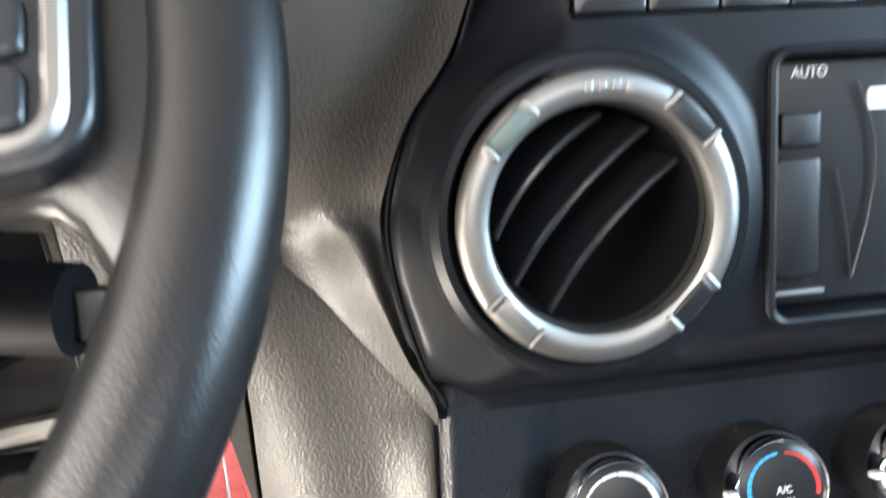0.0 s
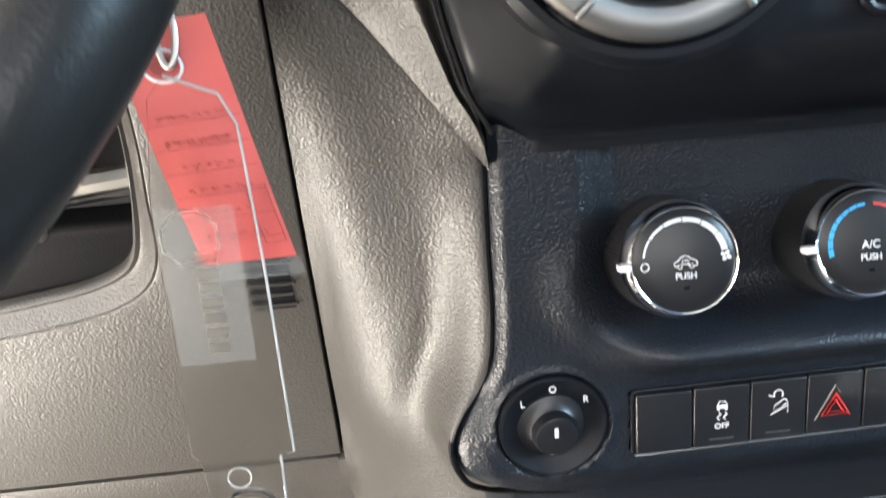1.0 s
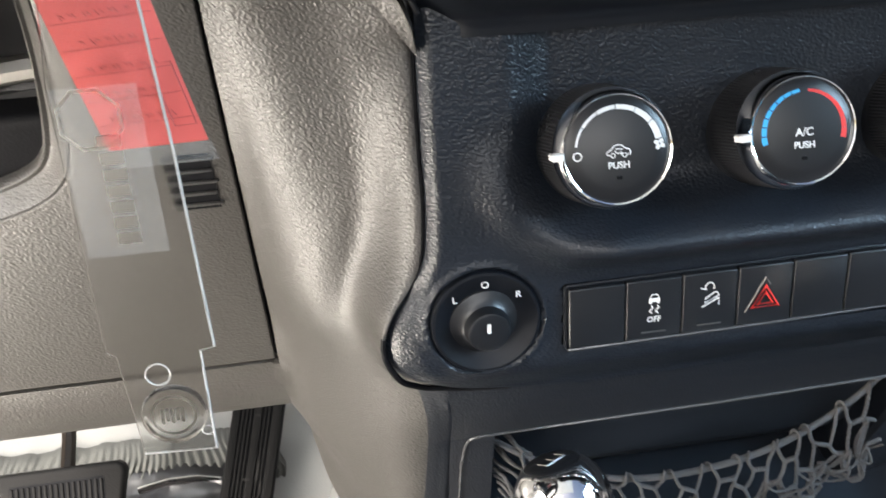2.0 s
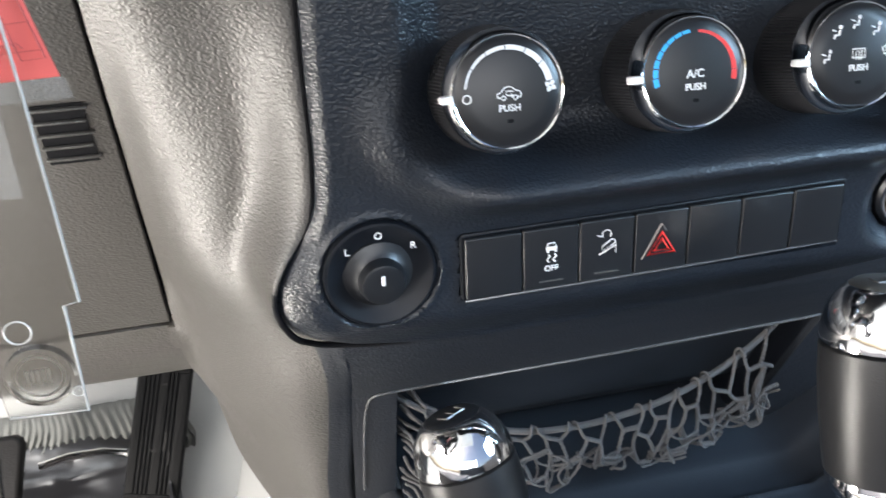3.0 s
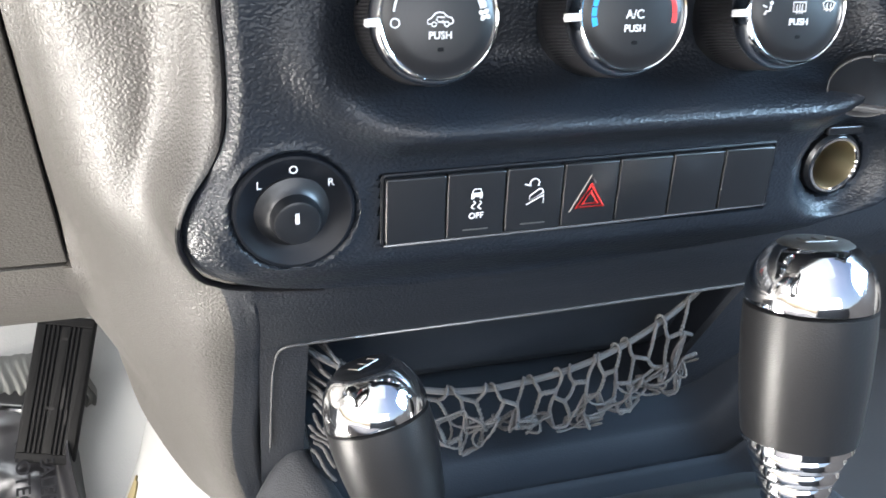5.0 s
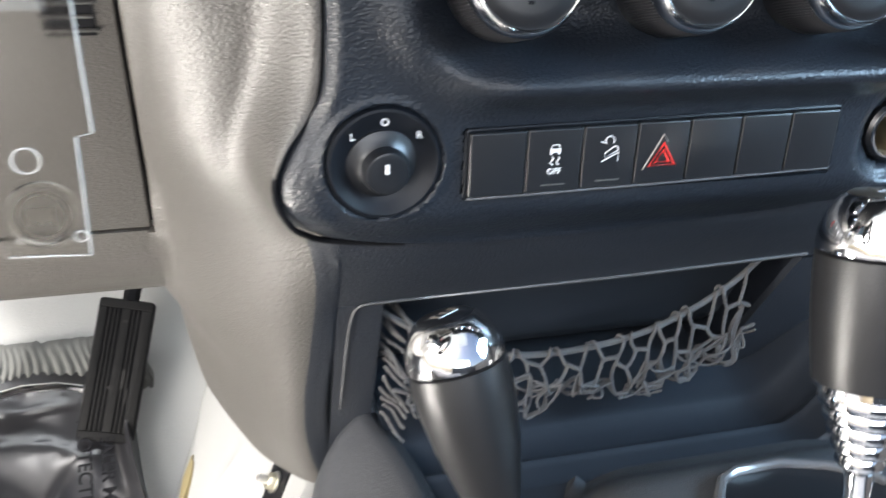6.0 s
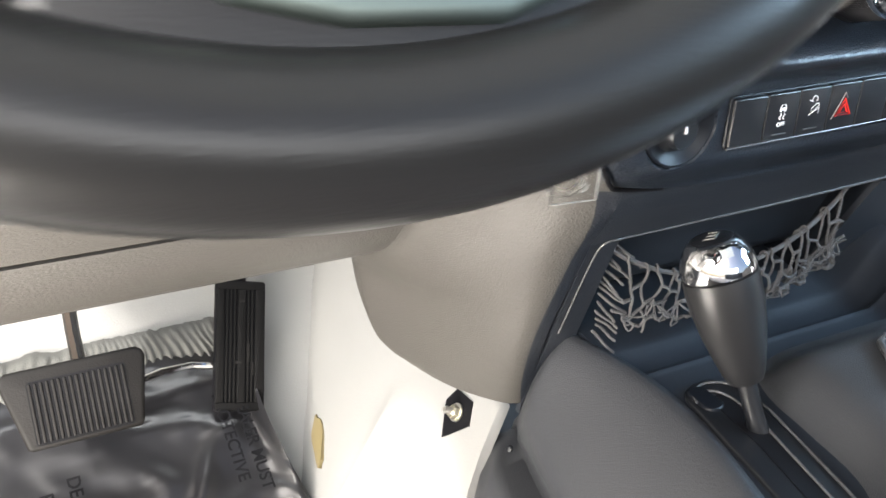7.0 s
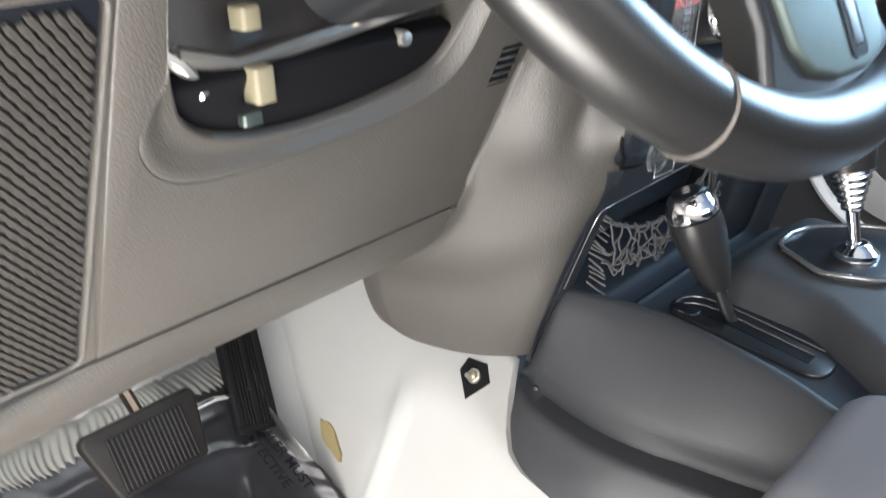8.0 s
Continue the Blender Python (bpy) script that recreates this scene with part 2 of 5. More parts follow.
def link(name, geo, material, parent=None, label="", sharp=35):
    mesh = bpy.data.meshes.new(name)
    mesh.from_pydata(geo.v, [], geo.f)
    mesh.validate()
    mesh.materials.append(material)
    mesh.polygons.foreach_set("use_smooth", [True] * len(mesh.polygons))
    bm = bmesh.new()
    bm.from_mesh(mesh)
    bmesh.ops.recalc_face_normals(bm, faces=bm.faces)
    bm.to_mesh(mesh)
    bm.free()
    mesh.set_sharp_from_angle(angle=radians(sharp))
    ob = new(name, mesh)
    if parent:
        ob.parent = parent
    if label:
        ob["label"] = label
    return ob


def part(name, geo, material, parent, label="", sharp=35):
    return link(name, geo, material, parent, label, sharp)


def thing(name, label, category, group="", kind=""):
    return tagged(new(name), label, category, group, kind)


def letters(text, size, m, material, parent, name="lettering", bold=0.0):
    data = bpy.data.curves.new(name, "FONT")
    data.body, data.size, data.extrude = text, size, 0.00015
    data.offset = bold
    data.align_x, data.align_y = "CENTER", "CENTER"
    tmp = bpy.data.objects.new(name, data)
    mesh = bpy.data.meshes.new_from_object(tmp)
    bpy.data.objects.remove(tmp)
    mesh.transform(m)
    mesh.materials.clear()
    mesh.materials.append(material)
    ob = new(name, mesh)
    ob.parent = parent
    return ob


def face_on(x, y, z):
    """Frame of something on the dashboard: local x right, y up, z out towards the seats."""
    return Matrix(((1, 0, 0, x), (0, 0, -1, y), (0, 1, 0, z), (0, 0, 0, 1)))


def curve(keys):
    xs, ys = zip(*sorted(keys))
    return lambda v: float(np.interp(v, xs, ys))


def smooth(keys):
    """A smooth curve through keys."""
    xs, ys = (np.array(k, float) for k in zip(*sorted(keys)))
    d = np.gradient(ys, xs)

    def f(v):
        if v <= xs[0]:
            return float(ys[0])
        if v >= xs[-1]:
            return float(ys[-1])
        i = int(np.searchsorted(xs, v) - 1)
        h = xs[i + 1] - xs[i]
        s = (v - xs[i]) / h
        return float((2 * s ** 3 - 3 * s * s + 1) * ys[i] + (s ** 3 - 2 * s * s + s) * h * d[i] + (3 * s * s - 2 * s ** 3) * ys[i + 1] + (s ** 3 - s * s) * h * d[i + 1])
    return f


def ease(a, b, v):
    s = min(max((v - a) / (b - a), 0), 1)
    return s * s * (3 - 2 * s)

# ---- the cabin that closes the place ----
def shell(name, a, b, material, label, category):
    return tagged(link(name, Geo().block(a, b), material), label, category, kind="structure")


shell("ground", (-60, -60, -0.62), (60, 60, -0.6), CONCRETE, "pale concrete ground outside the vehicle", "ground")
shell("floor", (-0.62, -1.6, -0.06), (1.25, 1.06, -0.014), LINER, "dark cabin floor of the vehicle", "floor")
# unseen roof, pale for bounce, left open behind and right for sky
shell("ceiling", (-0.66, -0.25, 1.28), (0.50, 0.75, 1.31), HEADLINER, "unseen pale grey roof lining, cut short to let sky light in", "ceiling")
shell("wall_back", (-0.66, -1.64, -0.06), (1.3, -1.6, 0.75), LINER, "dark rear wall of the cabin", "wall")
shell("wall_right", (1.25, -1.6, -0.06), (1.3, 1.06, 0.72), LINER, "dark passenger door lining", "wall")
shell("wall_left", (-0.70, 0.56, -0.06), (-0.66, 1.1, 0.66), LINER, "dark kick panel beside the footwell", "wall")
shell("firewall", (-0.66, 1.06, -0.06), (1.3, 1.1, 0.85), LINER, "dark metal firewall behind the dashboard", "wall")

# ---- dashboard body ----
BOT = 0.445          # bottom seam of the knee panel
SEAM_X = 0.0625      # right seam of the knee panel


def knee_y(z):
    return 0.618 - 0.52 * (z - 0.44)


seam_left = smooth([(0.475, 0.21), (0.4775, 0.18), (0.482, 0.155), (0.490, 0.1405), (0.50, 0.132), (0.511, 0.1275), (0.522, 0.128), (0.535, 0.1335), (0.547, 0.1420), (0.562, 0.1485), (0.575, 0.150), (0.62, 0.1505), (0.66, 0.151), (0.70, 0.151)])
seam_right = smooth([(0.475, 0.29), (0.4785, 0.37), (0.485, 0.43), (0.495, 0.470), (0.507, 0.496), (0.52, 0.505), (0.535, 0.503), (0.55, 0.494), (0.57, 0.488), (0.62, 0.487), (0.70, 0.487)])
brow_edge = smooth([(0.672, 0.147), (0.682, 0.1435), (0.692, 0.138), (0.703, 0.1345), (0.728, 0.1285), (0.751, 0.127), (0.769, 0.131), (0.787, 0.138), (0.804, 0.150), (0.822, 0.157), (0.86, 0.166), (0.90, 0.17)])

dashboard = thing("dashboard", "charcoal grained plastic dashboard with lower knee panel and footwell skirt", "dashboard")

# column between the knee panel and the stack, running down into the footwell skirt
side = smooth([(0, 0), (0.06, 0.085), (0.16, 0.255), (0.28, 0.405), (0.42, 0.525), (0.56, 0.615), (0.70, 0.705), (0.82, 0.81), (0.92, 0.92), (1.0, 1.0)])
lean = smooth([(0, 0), (0.12, 0.04), (0.3, 0.26), (0.55, 0.58), (0.78, 0.84), (0.92, 0.965), (1.0, 1.0)])
corner = [(0.481, 0.1385, 0.497), (0.475, 0.138, 0.500), (0.45, 0.137, 0.513), (0.427, 0.136, 0.527), (0.39, 0.134, 0.543), (0.345, 0.131, 0.560), (0.30, 0.134, 0.578), (0.27, 0.140, 0.592), (0.245, 0.149, 0.603)]
rear = [(0.481, SEAM_X + 0.0025, 0.600), (0.4455, 0.0645, 0.6165), (0.436, 0.0645, 0.618), (0.418, 0.0645, 0.628), (0.399, 0.0642, 0.645), (0.384, 0.063, 0.664), (0.372, 0.061, 0.684), (0.36, 0.0595, 0.708), (0.352, 0.0605, 0.722), (0.345, 0.0640, 0.731), (0.335, 0.0675, 0.736), (0.32, 0.0695, 0.737), (0.305, 0.0715, 0.736), (0.29, 0.0745, 0.735), (0.272, 0.0785, 0.731), (0.260, 0.083, 0.724), (0.253, 0.089, 0.711), (0.247, 0.101, 0.690), (0.239, 0.147, 0.612)]
cx, cy = smooth([(c[0], c[1]) for c in corner]), smooth([(c[0], c[2]) for c in corner])
rx, ry = curve([(c[0], c[1]) for c in rear]), curve([(c[0], c[2]) for c in rear])


def fascia_y(z):
    return float(np.interp(z, [0.24, 0.34, 0.427, 0.46, 0.475, 0.485], [0.600, 0.561, 0.5275, 0.505, 0.4965, 0.495]))


def column_row(z):
    level = z
    z = max(z, 0.4765)
    xr = min(seam_left(z) - 0.0008, 0.1590)
    y1 = 0.478 + 0.016 * ease(0.53, 0.478, z)
    if z > 0.662:
        xr = float(np.interp(z, [0.662, 0.668, 0.694, 0.722, 0.743, 0.765], [0.1475, 0.1455, 0.126, 0.106, 0.088, 0.075]))
        y1 = float(np.interp(z, [0.662, 0.765], [0.474, 0.478]))
    y0 = knee_y(z) - 0.001
    row = []
    for s in np.linspace(0, 1, 40):
        x = SEAM_X + 0.0025 + (xr - SEAM_X - 0.0025) * s
        y = y0 + (y1 - y0) * side(s)
        y += 0.003 * math.exp(-((z - 0.60) / 0.07) ** 2) * math.exp(-((s - 0.55) / 0.22) ** 2)
        d = xr - x
        y += 0.0050 * math.exp(-((level - 0.538) / 0.030) ** 2 - ((d - 0.021) / 0.010) ** 2)
        y -= 0.004 * math.exp(-((level - 0.512) / 0.034) ** 2 - ((d - 0.007) / 0.008) ** 2)
        y += 0.0030 * ease(0.50, 0.54, level) * ease(0.655, 0.585, level) * math.exp(-((d - 0.023) / 0.011) ** 2)
        y -= 0.0016 * ease(0.66, 0.57, level) * math.exp(-((d - 0.008) / 0.007) ** 2)
        row.append((x, y + 0.0022 * ease(0.965, 1.0, s)))
    return row


def skirt_row(z):
    row = []
    for s in np.linspace(0, 1, 30):
        b = math.sin(math.pi * s) * 0.012 * ease(0.45, 0.36, z)
        k = s + (lean(s) - s) * ease(0.36, 0.42, z)
        row.append((rx(z) + (cx(z) - rx(z)) * s - b * 0.5, ry(z) + (cy(z) - ry(z)) * k - b * 0.3))
    for s in np.linspace(0.1, 1, 10):
        row.append((cx(z) + 0.029 * s, cy(z) + (fascia_y(z) + 0.0015 - cy(z)) * s - 0.003 * math.sin(math.pi * s)))
    return row


grid = []
for z in np.linspace(0.765, 0.247, 110):
    w = ease(0.525, 0.415, z)
    a, b = column_row(z), skirt_row(min(z, 0.481))
    grid.append([(p[0] + (q[0] - p[0]) * w, p[1] + (q[1] - p[1]) * w, z) for p, q in zip(a, b)])
raw = np.array(grid)
flow = np.exp(-(np.arange(-14, 15) / 6.0) ** 2)
flow /= flow.sum()
for j in range(1, raw.shape[1] - 1):
    left = np.clip((j - 0.5) / np.interp(raw[:, 0, 2], [0.44, 0.48], [20, 5]), 0, 1)
    keep = 1 - np.minimum(left, min(1.0, (raw.shape[1] - 1.5 - j) / 9))
    for k in (0, 1):
        soft = np.convolve(np.pad(raw[:, j, k], 14, mode="reflect", reflect_type="odd"), flow, "valid")
        raw[:, j, k] = raw[:, j, k] * keep + soft * (1 - keep)
for row in raw:
    if row[0, 2] < 0.478:
        for k, back in ((-3, -0.001), (-2, 0.001), (-1, 0.005)):
            row[k, 1] = max(row[k, 1], fascia_y(row[0, 2]) + back)
bend_soft = np.array([1, 2, 3, 4, 3, 2, 1]) / 16
for row in raw:
    f = ease(0.492, 0.462, row[0, 2])
    for _ in range(2):
        old = row[:, :2].copy()
        for j in range(20, 37):
            row[j, :2] = old[j] * (1 - f) + (bend_soft[:, None] * old[j - 3:j + 4]).sum(0) * f
grid = [[tuple(p) for p in row] for row in raw.tolist()]
for i, row in enumerate(grid):
    x, y, z = row[0]
    grid[i] = [(x + 0.004, y + 0.02, z) if z > 0.4445 or z < 0.373 else (x - 0.005, y + 0.0004, z)] + row
trim = part("column_trim", Geo().sheet(grid, (0.002, 0.012, 0)), DASH, dashboard, sharp=60)
# faces past the corner take the darker copy to carry their shade
trim.data.materials.append(SHADED_DASH)
wide = len(grid[0])
for face in trim.data.polygons:
    v = min(face.vertices)
    if v % wide >= 34 and v // wide < len(grid) and grid[v // wide][0][2] < 0.4815:
        face.material_index = 1

# strip under the knee panel, rolled back at its lower edge
grid = []
for x in np.linspace(-0.62, 0.064, 40):
    dy = -0.05 * ease(-0.22, -0.5, x)
    up = 0.018 * ease(-0.25, -0.45, x)
    sect = [(0.632, 0.4435), (0.6165, 0.4425), (0.618, 0.436), (0.628, 0.418), (0.645, 0.399), (0.662, 0.384), (0.676, 0.3745), (0.684, 0.372), (0.692, 0.376), (0.70, 0.386), (0.71, 0.40)]
    dt = -0.10 * ease(-0.33, -0.62, x)
    grid.append([(x, y + dt + (dy - dt) * min(max(i - 1, 0) / 4, 1), z + up * min(max(i - 1, 0) / 4, 1)) for i, (y, z) in enumerate(sect)])
part("lower_trim", Geo().sheet(grid, (0, 0.004, 0.004)), DASH, dashboard, sharp=60)

# knee panel: a plane with an opening for the steering column
KNEE = Matrix(((1, 0, 0, 0), (0, -0.4613, -0.8872, 0.618), (0, 0.8872, -0.4613, 0.44), (0, 0, 0, 1)))


def up_panel(z):
    return (z - 0.44) / 0.8872


hole = [(-0.008, 0.78), (-0.007, 0.70), (-0.010, 0.66), (-0.018, 0.620), (-0.025, 0.602), (-0.038, 0.593), (-0.06, 0.586), (-0.112, 0.578), (-0.16, 0.577), (-0.20, 0.581), (-0.228, 0.590), (-0.245, 0.603), (-0.253, 0.618), (-0.262, 0.66), (-0.27, 0.72), (-0.275, 0.78)]

for _ in range(2):
    cut = [hole[0]]
    for p, q in zip(hole, hole[1:]):
        cut += [(p[0] * 0.75 + q[0] * 0.25, p[1] * 0.75 + q[1] * 0.25), (p[0] * 0.25 + q[0] * 0.75, p[1] * 0.25 + q[1] * 0.75)]
    hole = cut + [hole[-1]]


def grown(d):
    """The opening's outline moved by d into the panel."""
    out = []
    for i, (x, z) in enumerate(hole):
        q0, q1 = hole[max(i - 1, 0)], hole[min(i + 1, len(hole) - 1)]
        tx, tz = q1[0] - q0[0], (q1[1] - q0[1]) / 0.8872
        k = math.hypot(tx, tz)
        d2 = d * (0.62 + 0.38 * ease(-0.14, -0.22, x))
        d2 *= 1 + 0.55 * math.exp(-((x + 0.243) / 0.030) ** 2 - ((z - 0.600) / 0.030) ** 2)
        d2 *= 1 - 0.75 * ease(0.615, 0.65, z) * (1 if x < -0.15 else 0.4)
        out.append((x - tz / k * d2, up_panel(z) + tx / k * d2))
    return out


LIP = 0.019
outline = [(SEAM_X, up_panel(BOT)), (SEAM_X + 0.001, up_panel(0.78))] + grown(LIP) + [(-0.2985, up_panel(0.78)), (-0.2945, up_panel(0.60)), (-0.289, up_panel(BOT))]
knee = part("knee_panel", Geo().prism(outline, -0.004, 0, KNEE, 0.0012), DASH, dashboard)
grid = []
for d, w in ((LIP + 0.001, -0.0012), (LIP * 0.9, -0.0006), (LIP * 0.7, -0.0030), (LIP * 0.45, -0.0072), (LIP * 0.2, -0.0095), (0.0, -0.0085), (-0.0018, -0.0095), (-0.0024, -0.014), (-0.0026, -0.040)):
    grid.append([KNEE @ Vector((x, h, w)) for x, h in grown(d)])
part("opening_lip", Geo().sheet(grid, (0, 0.002, -0.001)), DASH, knee, sharp=60)
# black strip behind the right seam stands in for its shade
part("seam_backing", Geo().block((SEAM_X - 0.008, up_panel(0.44), -0.012), (SEAM_X + 0.009, up_panel(0.775), -0.007), KNEE), BLACK, dashboard)
part("seam_backing", Geo().block((-0.306, up_panel(0.44), -0.009), (-0.28, up_panel(0.80), -0.003), KNEE), DASH, dashboard)
# black sheet added so the lower part of the opening stays dark
part("opening_dark", Geo().prism(rounded(-0.268, up_panel(0.555), 0.004, up_panel(0.623), 0.02), -0.030, -0.016, KNEE, 0.004), BLACK, dashboard, "black sheet darkening the opening below the steering column")
# small slatted vent beside the tag
slats = part("slat_vent", Geo().block((0.031, up_panel(0.573), 0.0002), (0.0535, up_panel(0.606), 0.0006), KNEE), BLACK, knee, "small black louvred vent")
for k in range(5):
    h = up_panel(0.5755) + k * 0.0078
    part("slat", Geo().prism(rounded(0.030, h, 0.0555 - 0.002 * (k % 2), h + 0.0015, 0.0007, 2), 0.0, 0.0022, KNEE, 0.0008), DASH, slats)

# end panel with the ribbed loudspeaker grille
grid = []
for x in np.linspace(-0.62, -0.2915, 30):
    col = []
    for z in np.linspace(BOT + 0.001, 0.80, 14):
        col.append((x - 0.010 * (z - BOT) / 0.16, knee_y(z) + 0.0006 - 0.10 * ease(-0.33, -0.62, x), z))
    grid.append(col)
part("end_panel", Geo().sheet(grid, (0, 0.006, 0)), DASH, dashboard, sharp=60)
G0, G1, H0, H1 = -0.50, -0.3045, up_panel(0.452), up_panel(0.695)
grille = part("speaker_grille", Geo().prism(rounded(G0, H0, G1, H1, 0.008), 0.0, 0.0012, KNEE, 0.001), SATIN, dashboard, "dark ribbed loudspeaker grille")
part("grille_frame", Geo().tube([KNEE @ Vector((x, h, 0.0015)) for x, h in rounded(G0 - 0.002, H0 - 0.002, G1 + 0.003, H1 + 0.003, 0.01)], 0.0019, 8, cyclic=True), DASH, grille)
pitch = 0.0082
for k in range(-40, 60):
    c = k * pitch
    pts = []
    for i in range(61):
        x = G0 + 0.003 + (G1 - G0 - 0.006) * i / 60
        h = H0 + c + (G1 - x) * 1.4
        if H0 + 0.004 < h < H1 - 0.004:
            pts.append((x, h))
    if len(pts) > 4:
        part("rib", Geo().tube([KNEE @ Vector((x, h, 0.0018 + 0.0005 * (i % 2))) for i, (x, h) in enumerate(pts)], [0.0018 + 0.0007 * (i % 2) for i in range(len(pts))], 6), GRILLE, grille)

# upper dash beside the wheel, folded over the column trim
brow_side = curve([(0.7615 + 1.152 * (z - 0.755), 0.1945 + 1.152 * (brow_edge(z) - 0.1825)) for z in np.linspace(0.665, 0.90, 60)])
fold = curve([(-0.03, 0.752), (0.061, 0.749), (0.08, 0.741), (0.10, 0.720), (0.12, 0.692), (0.1435, 0.664), (0.153, 0.654)])
grid = []
for z in np.linspace(0.655, 0.92, 70):
    xl = float(np.interp(z, [0.655, 0.667, 0.694, 0.722, 0.743, 0.751, 0.757, 0.764], [0.150, 0.1415, 0.122, 0.101, 0.080, 0.064, 0.02, -0.03]))
    xr = brow_side(z) - 0.003
    row = []
    for s in np.linspace(0, 1, 30):
        x = xl + (xr - xl) * s
        edge = min(z - fold(x), 0.06)
        y = 0.468 - 0.032 * ease(-0.006, 0.055, edge) - 0.040 * ease(0.72, 0.92, z)
        y += 0.020 * math.exp(-((x - 0.098) / 0.030) ** 2 - ((z - 0.757) / 0.022) ** 2)
        y += 0.012 * ease(0.78, 1.0, s)
        row.append((x, y, z))
    grid.append(row)
part("upper_pad", Geo().sheet(grid, (0, 0.03, 0.002)), DASH, dashboard, sharp=60)
part("dash_top", Geo().block((-0.62, 0.36, 0.915), (1.25, 0.80, 0.94), None, 0.01), DASH, dashboard)

# passenger side beyond the stack
grid = []
for z in np.linspace(0.385, 0.93, 30):
    grid.append([(x, 0.60 - 0.28 * ease(0.45, 0.75, z) + 0.02 * ease(0.5, 0.56, x), z) for x in np.linspace(0.515, 1.25, 24)])
part("passenger_panel", Geo().sheet(grid, (0, 0.02, 0)), BEZEL, dashboard, sharp=60)

# ---- centre stack ----
stack = thing("centre_stack", "near-black centre stack with round air vent, climate dials and switches", "centre stack")
MX, MZ = 0.1745, 0.5285      # mirror switch
SX, SZ = 0.4565, 0.5255      # power socket


def stack_y(x, z):
    y = 0.4715
    # recess round the dials, with a rolled lip below
    qx, qz = abs(x - 0.3185) - 0.098, abs(z - 0.640) - 0.036
    d = math.hypot(max(qx, 0), max(qz, 0)) + min(max(qx, qz), 0) - 0.030
    y += 0.010 * ease(0.004, -0.020, d) - 0.0205 * math.exp(-((d - 0.009) / 0.0105) ** 2) * ease(0.622, 0.582, z) * (0.35 + 0.65 * ease(0.190, 0.235, x))
    y += 0.022 * ease(0.509, 0.474, z) ** 1.3
    y += 0.004 * ease(0.006, 0.0, x - seam_left(z)) + 0.006 * ease(0.0105, 0.0, seam_right(z) - x)
    y += 0.007 * ease(0.019, 0.0, x - seam_left(z)) * ease(0.565, 0.535, z)
    r = math.hypot(x - MX, z - MZ)
    y += 0.003 * ease(0.0275, 0.0255, r)
    y -= 0.0012 * math.exp(-((r - 0.0282) / 0.0016) ** 2)
    r = math.hypot(x - SX, z - SZ)
    y += 0.03 * ease(0.0185, 0.0165, r) + 0.012 * ease(0.035, 0.02, r) - 0.002 * math.exp(-((r - 0.028) / 0.003) ** 2)
    if 0.2125 < x < 0.4095 and 0.5095 < z < 0.5425:
        y += 0.006
    return y


grid = []
for z in np.concatenate([np.linspace(0.4752, 0.50, 22), np.linspace(0.5015, 0.70, 120)]):
    a, b = seam_left(z), seam_right(z)
    grid.append([(a + (b - a) * s, stack_y(a + (b - a) * s, z), z) for s in np.linspace(0, 1, 190)])
lower = part("lower_bezel", Geo().sheet(grid, (0, 0.035, 0)), BEZEL, stack, "black leather-grained dial surround", sharp=60)
# black cord laid in the seam for the shade between the panels
part("seam_shade", Geo().tube([(seam_left(z) - 0.0012, 0.481 + 0.016 * ease(0.50, 0.476, z), z) for z in np.concatenate([np.linspace(0.4765, 0.50, 16), np.linspace(0.505, 0.66, 30)])], 0.0016, 8), BLACK, stack)

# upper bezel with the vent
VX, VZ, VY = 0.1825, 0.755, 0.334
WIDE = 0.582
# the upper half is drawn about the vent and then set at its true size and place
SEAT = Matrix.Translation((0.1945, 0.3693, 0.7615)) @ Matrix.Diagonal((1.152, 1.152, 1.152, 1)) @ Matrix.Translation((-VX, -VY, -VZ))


def brow_y(x, z):
    flank = max(ease(0.028, 0.0, x - brow_edge(z)), ease(0.028, 0.0, WIDE - brow_edge(z) - x))
    under = ease(0.716, 0.670, z)
    y = 0.346 + math.hypot(0.042 * flank ** 1.4, 0.075 * under ** 1.3)
    for c in (VX, WIDE - VX):
        r = math.hypot(x - c, z - VZ)
        y -= 0.006 * ease(0.062, 0.046, r)
        y += 0.07 * ease(0.0434, 0.0418, math.hypot(x - c, z - VZ))
    if 0.244 < x < 0.338 and 0.7165 < z < 0.799:
        y += 0.020
    if 0.1785 < x < 0.3925 and 0.8135 < z < 0.842:
        y += 0.008
    return y


grid = []
for z in np.linspace(0.667, 0.885, 190):
    a, b = brow_edge(z), WIDE - brow_edge(z)
    grid.append([(a + (b - a) * s, brow_y(a + (b - a) * s, z), z) for s in np.linspace(0, 1, 300)])
upper = part("upper_bezel", Geo().sheet(grid, (0, 0.05, 0)), SATIN, stack, "satin black vent surround", sharp=60)
# the same black cord for shade beside the upper bezel
groove = part("seam_shade", Geo().tube([(brow_edge(z) - 0.0010, 0.3975, z) for z in np.linspace(0.68, 0.885, 40)], 0.0010, 8), BLACK, stack)


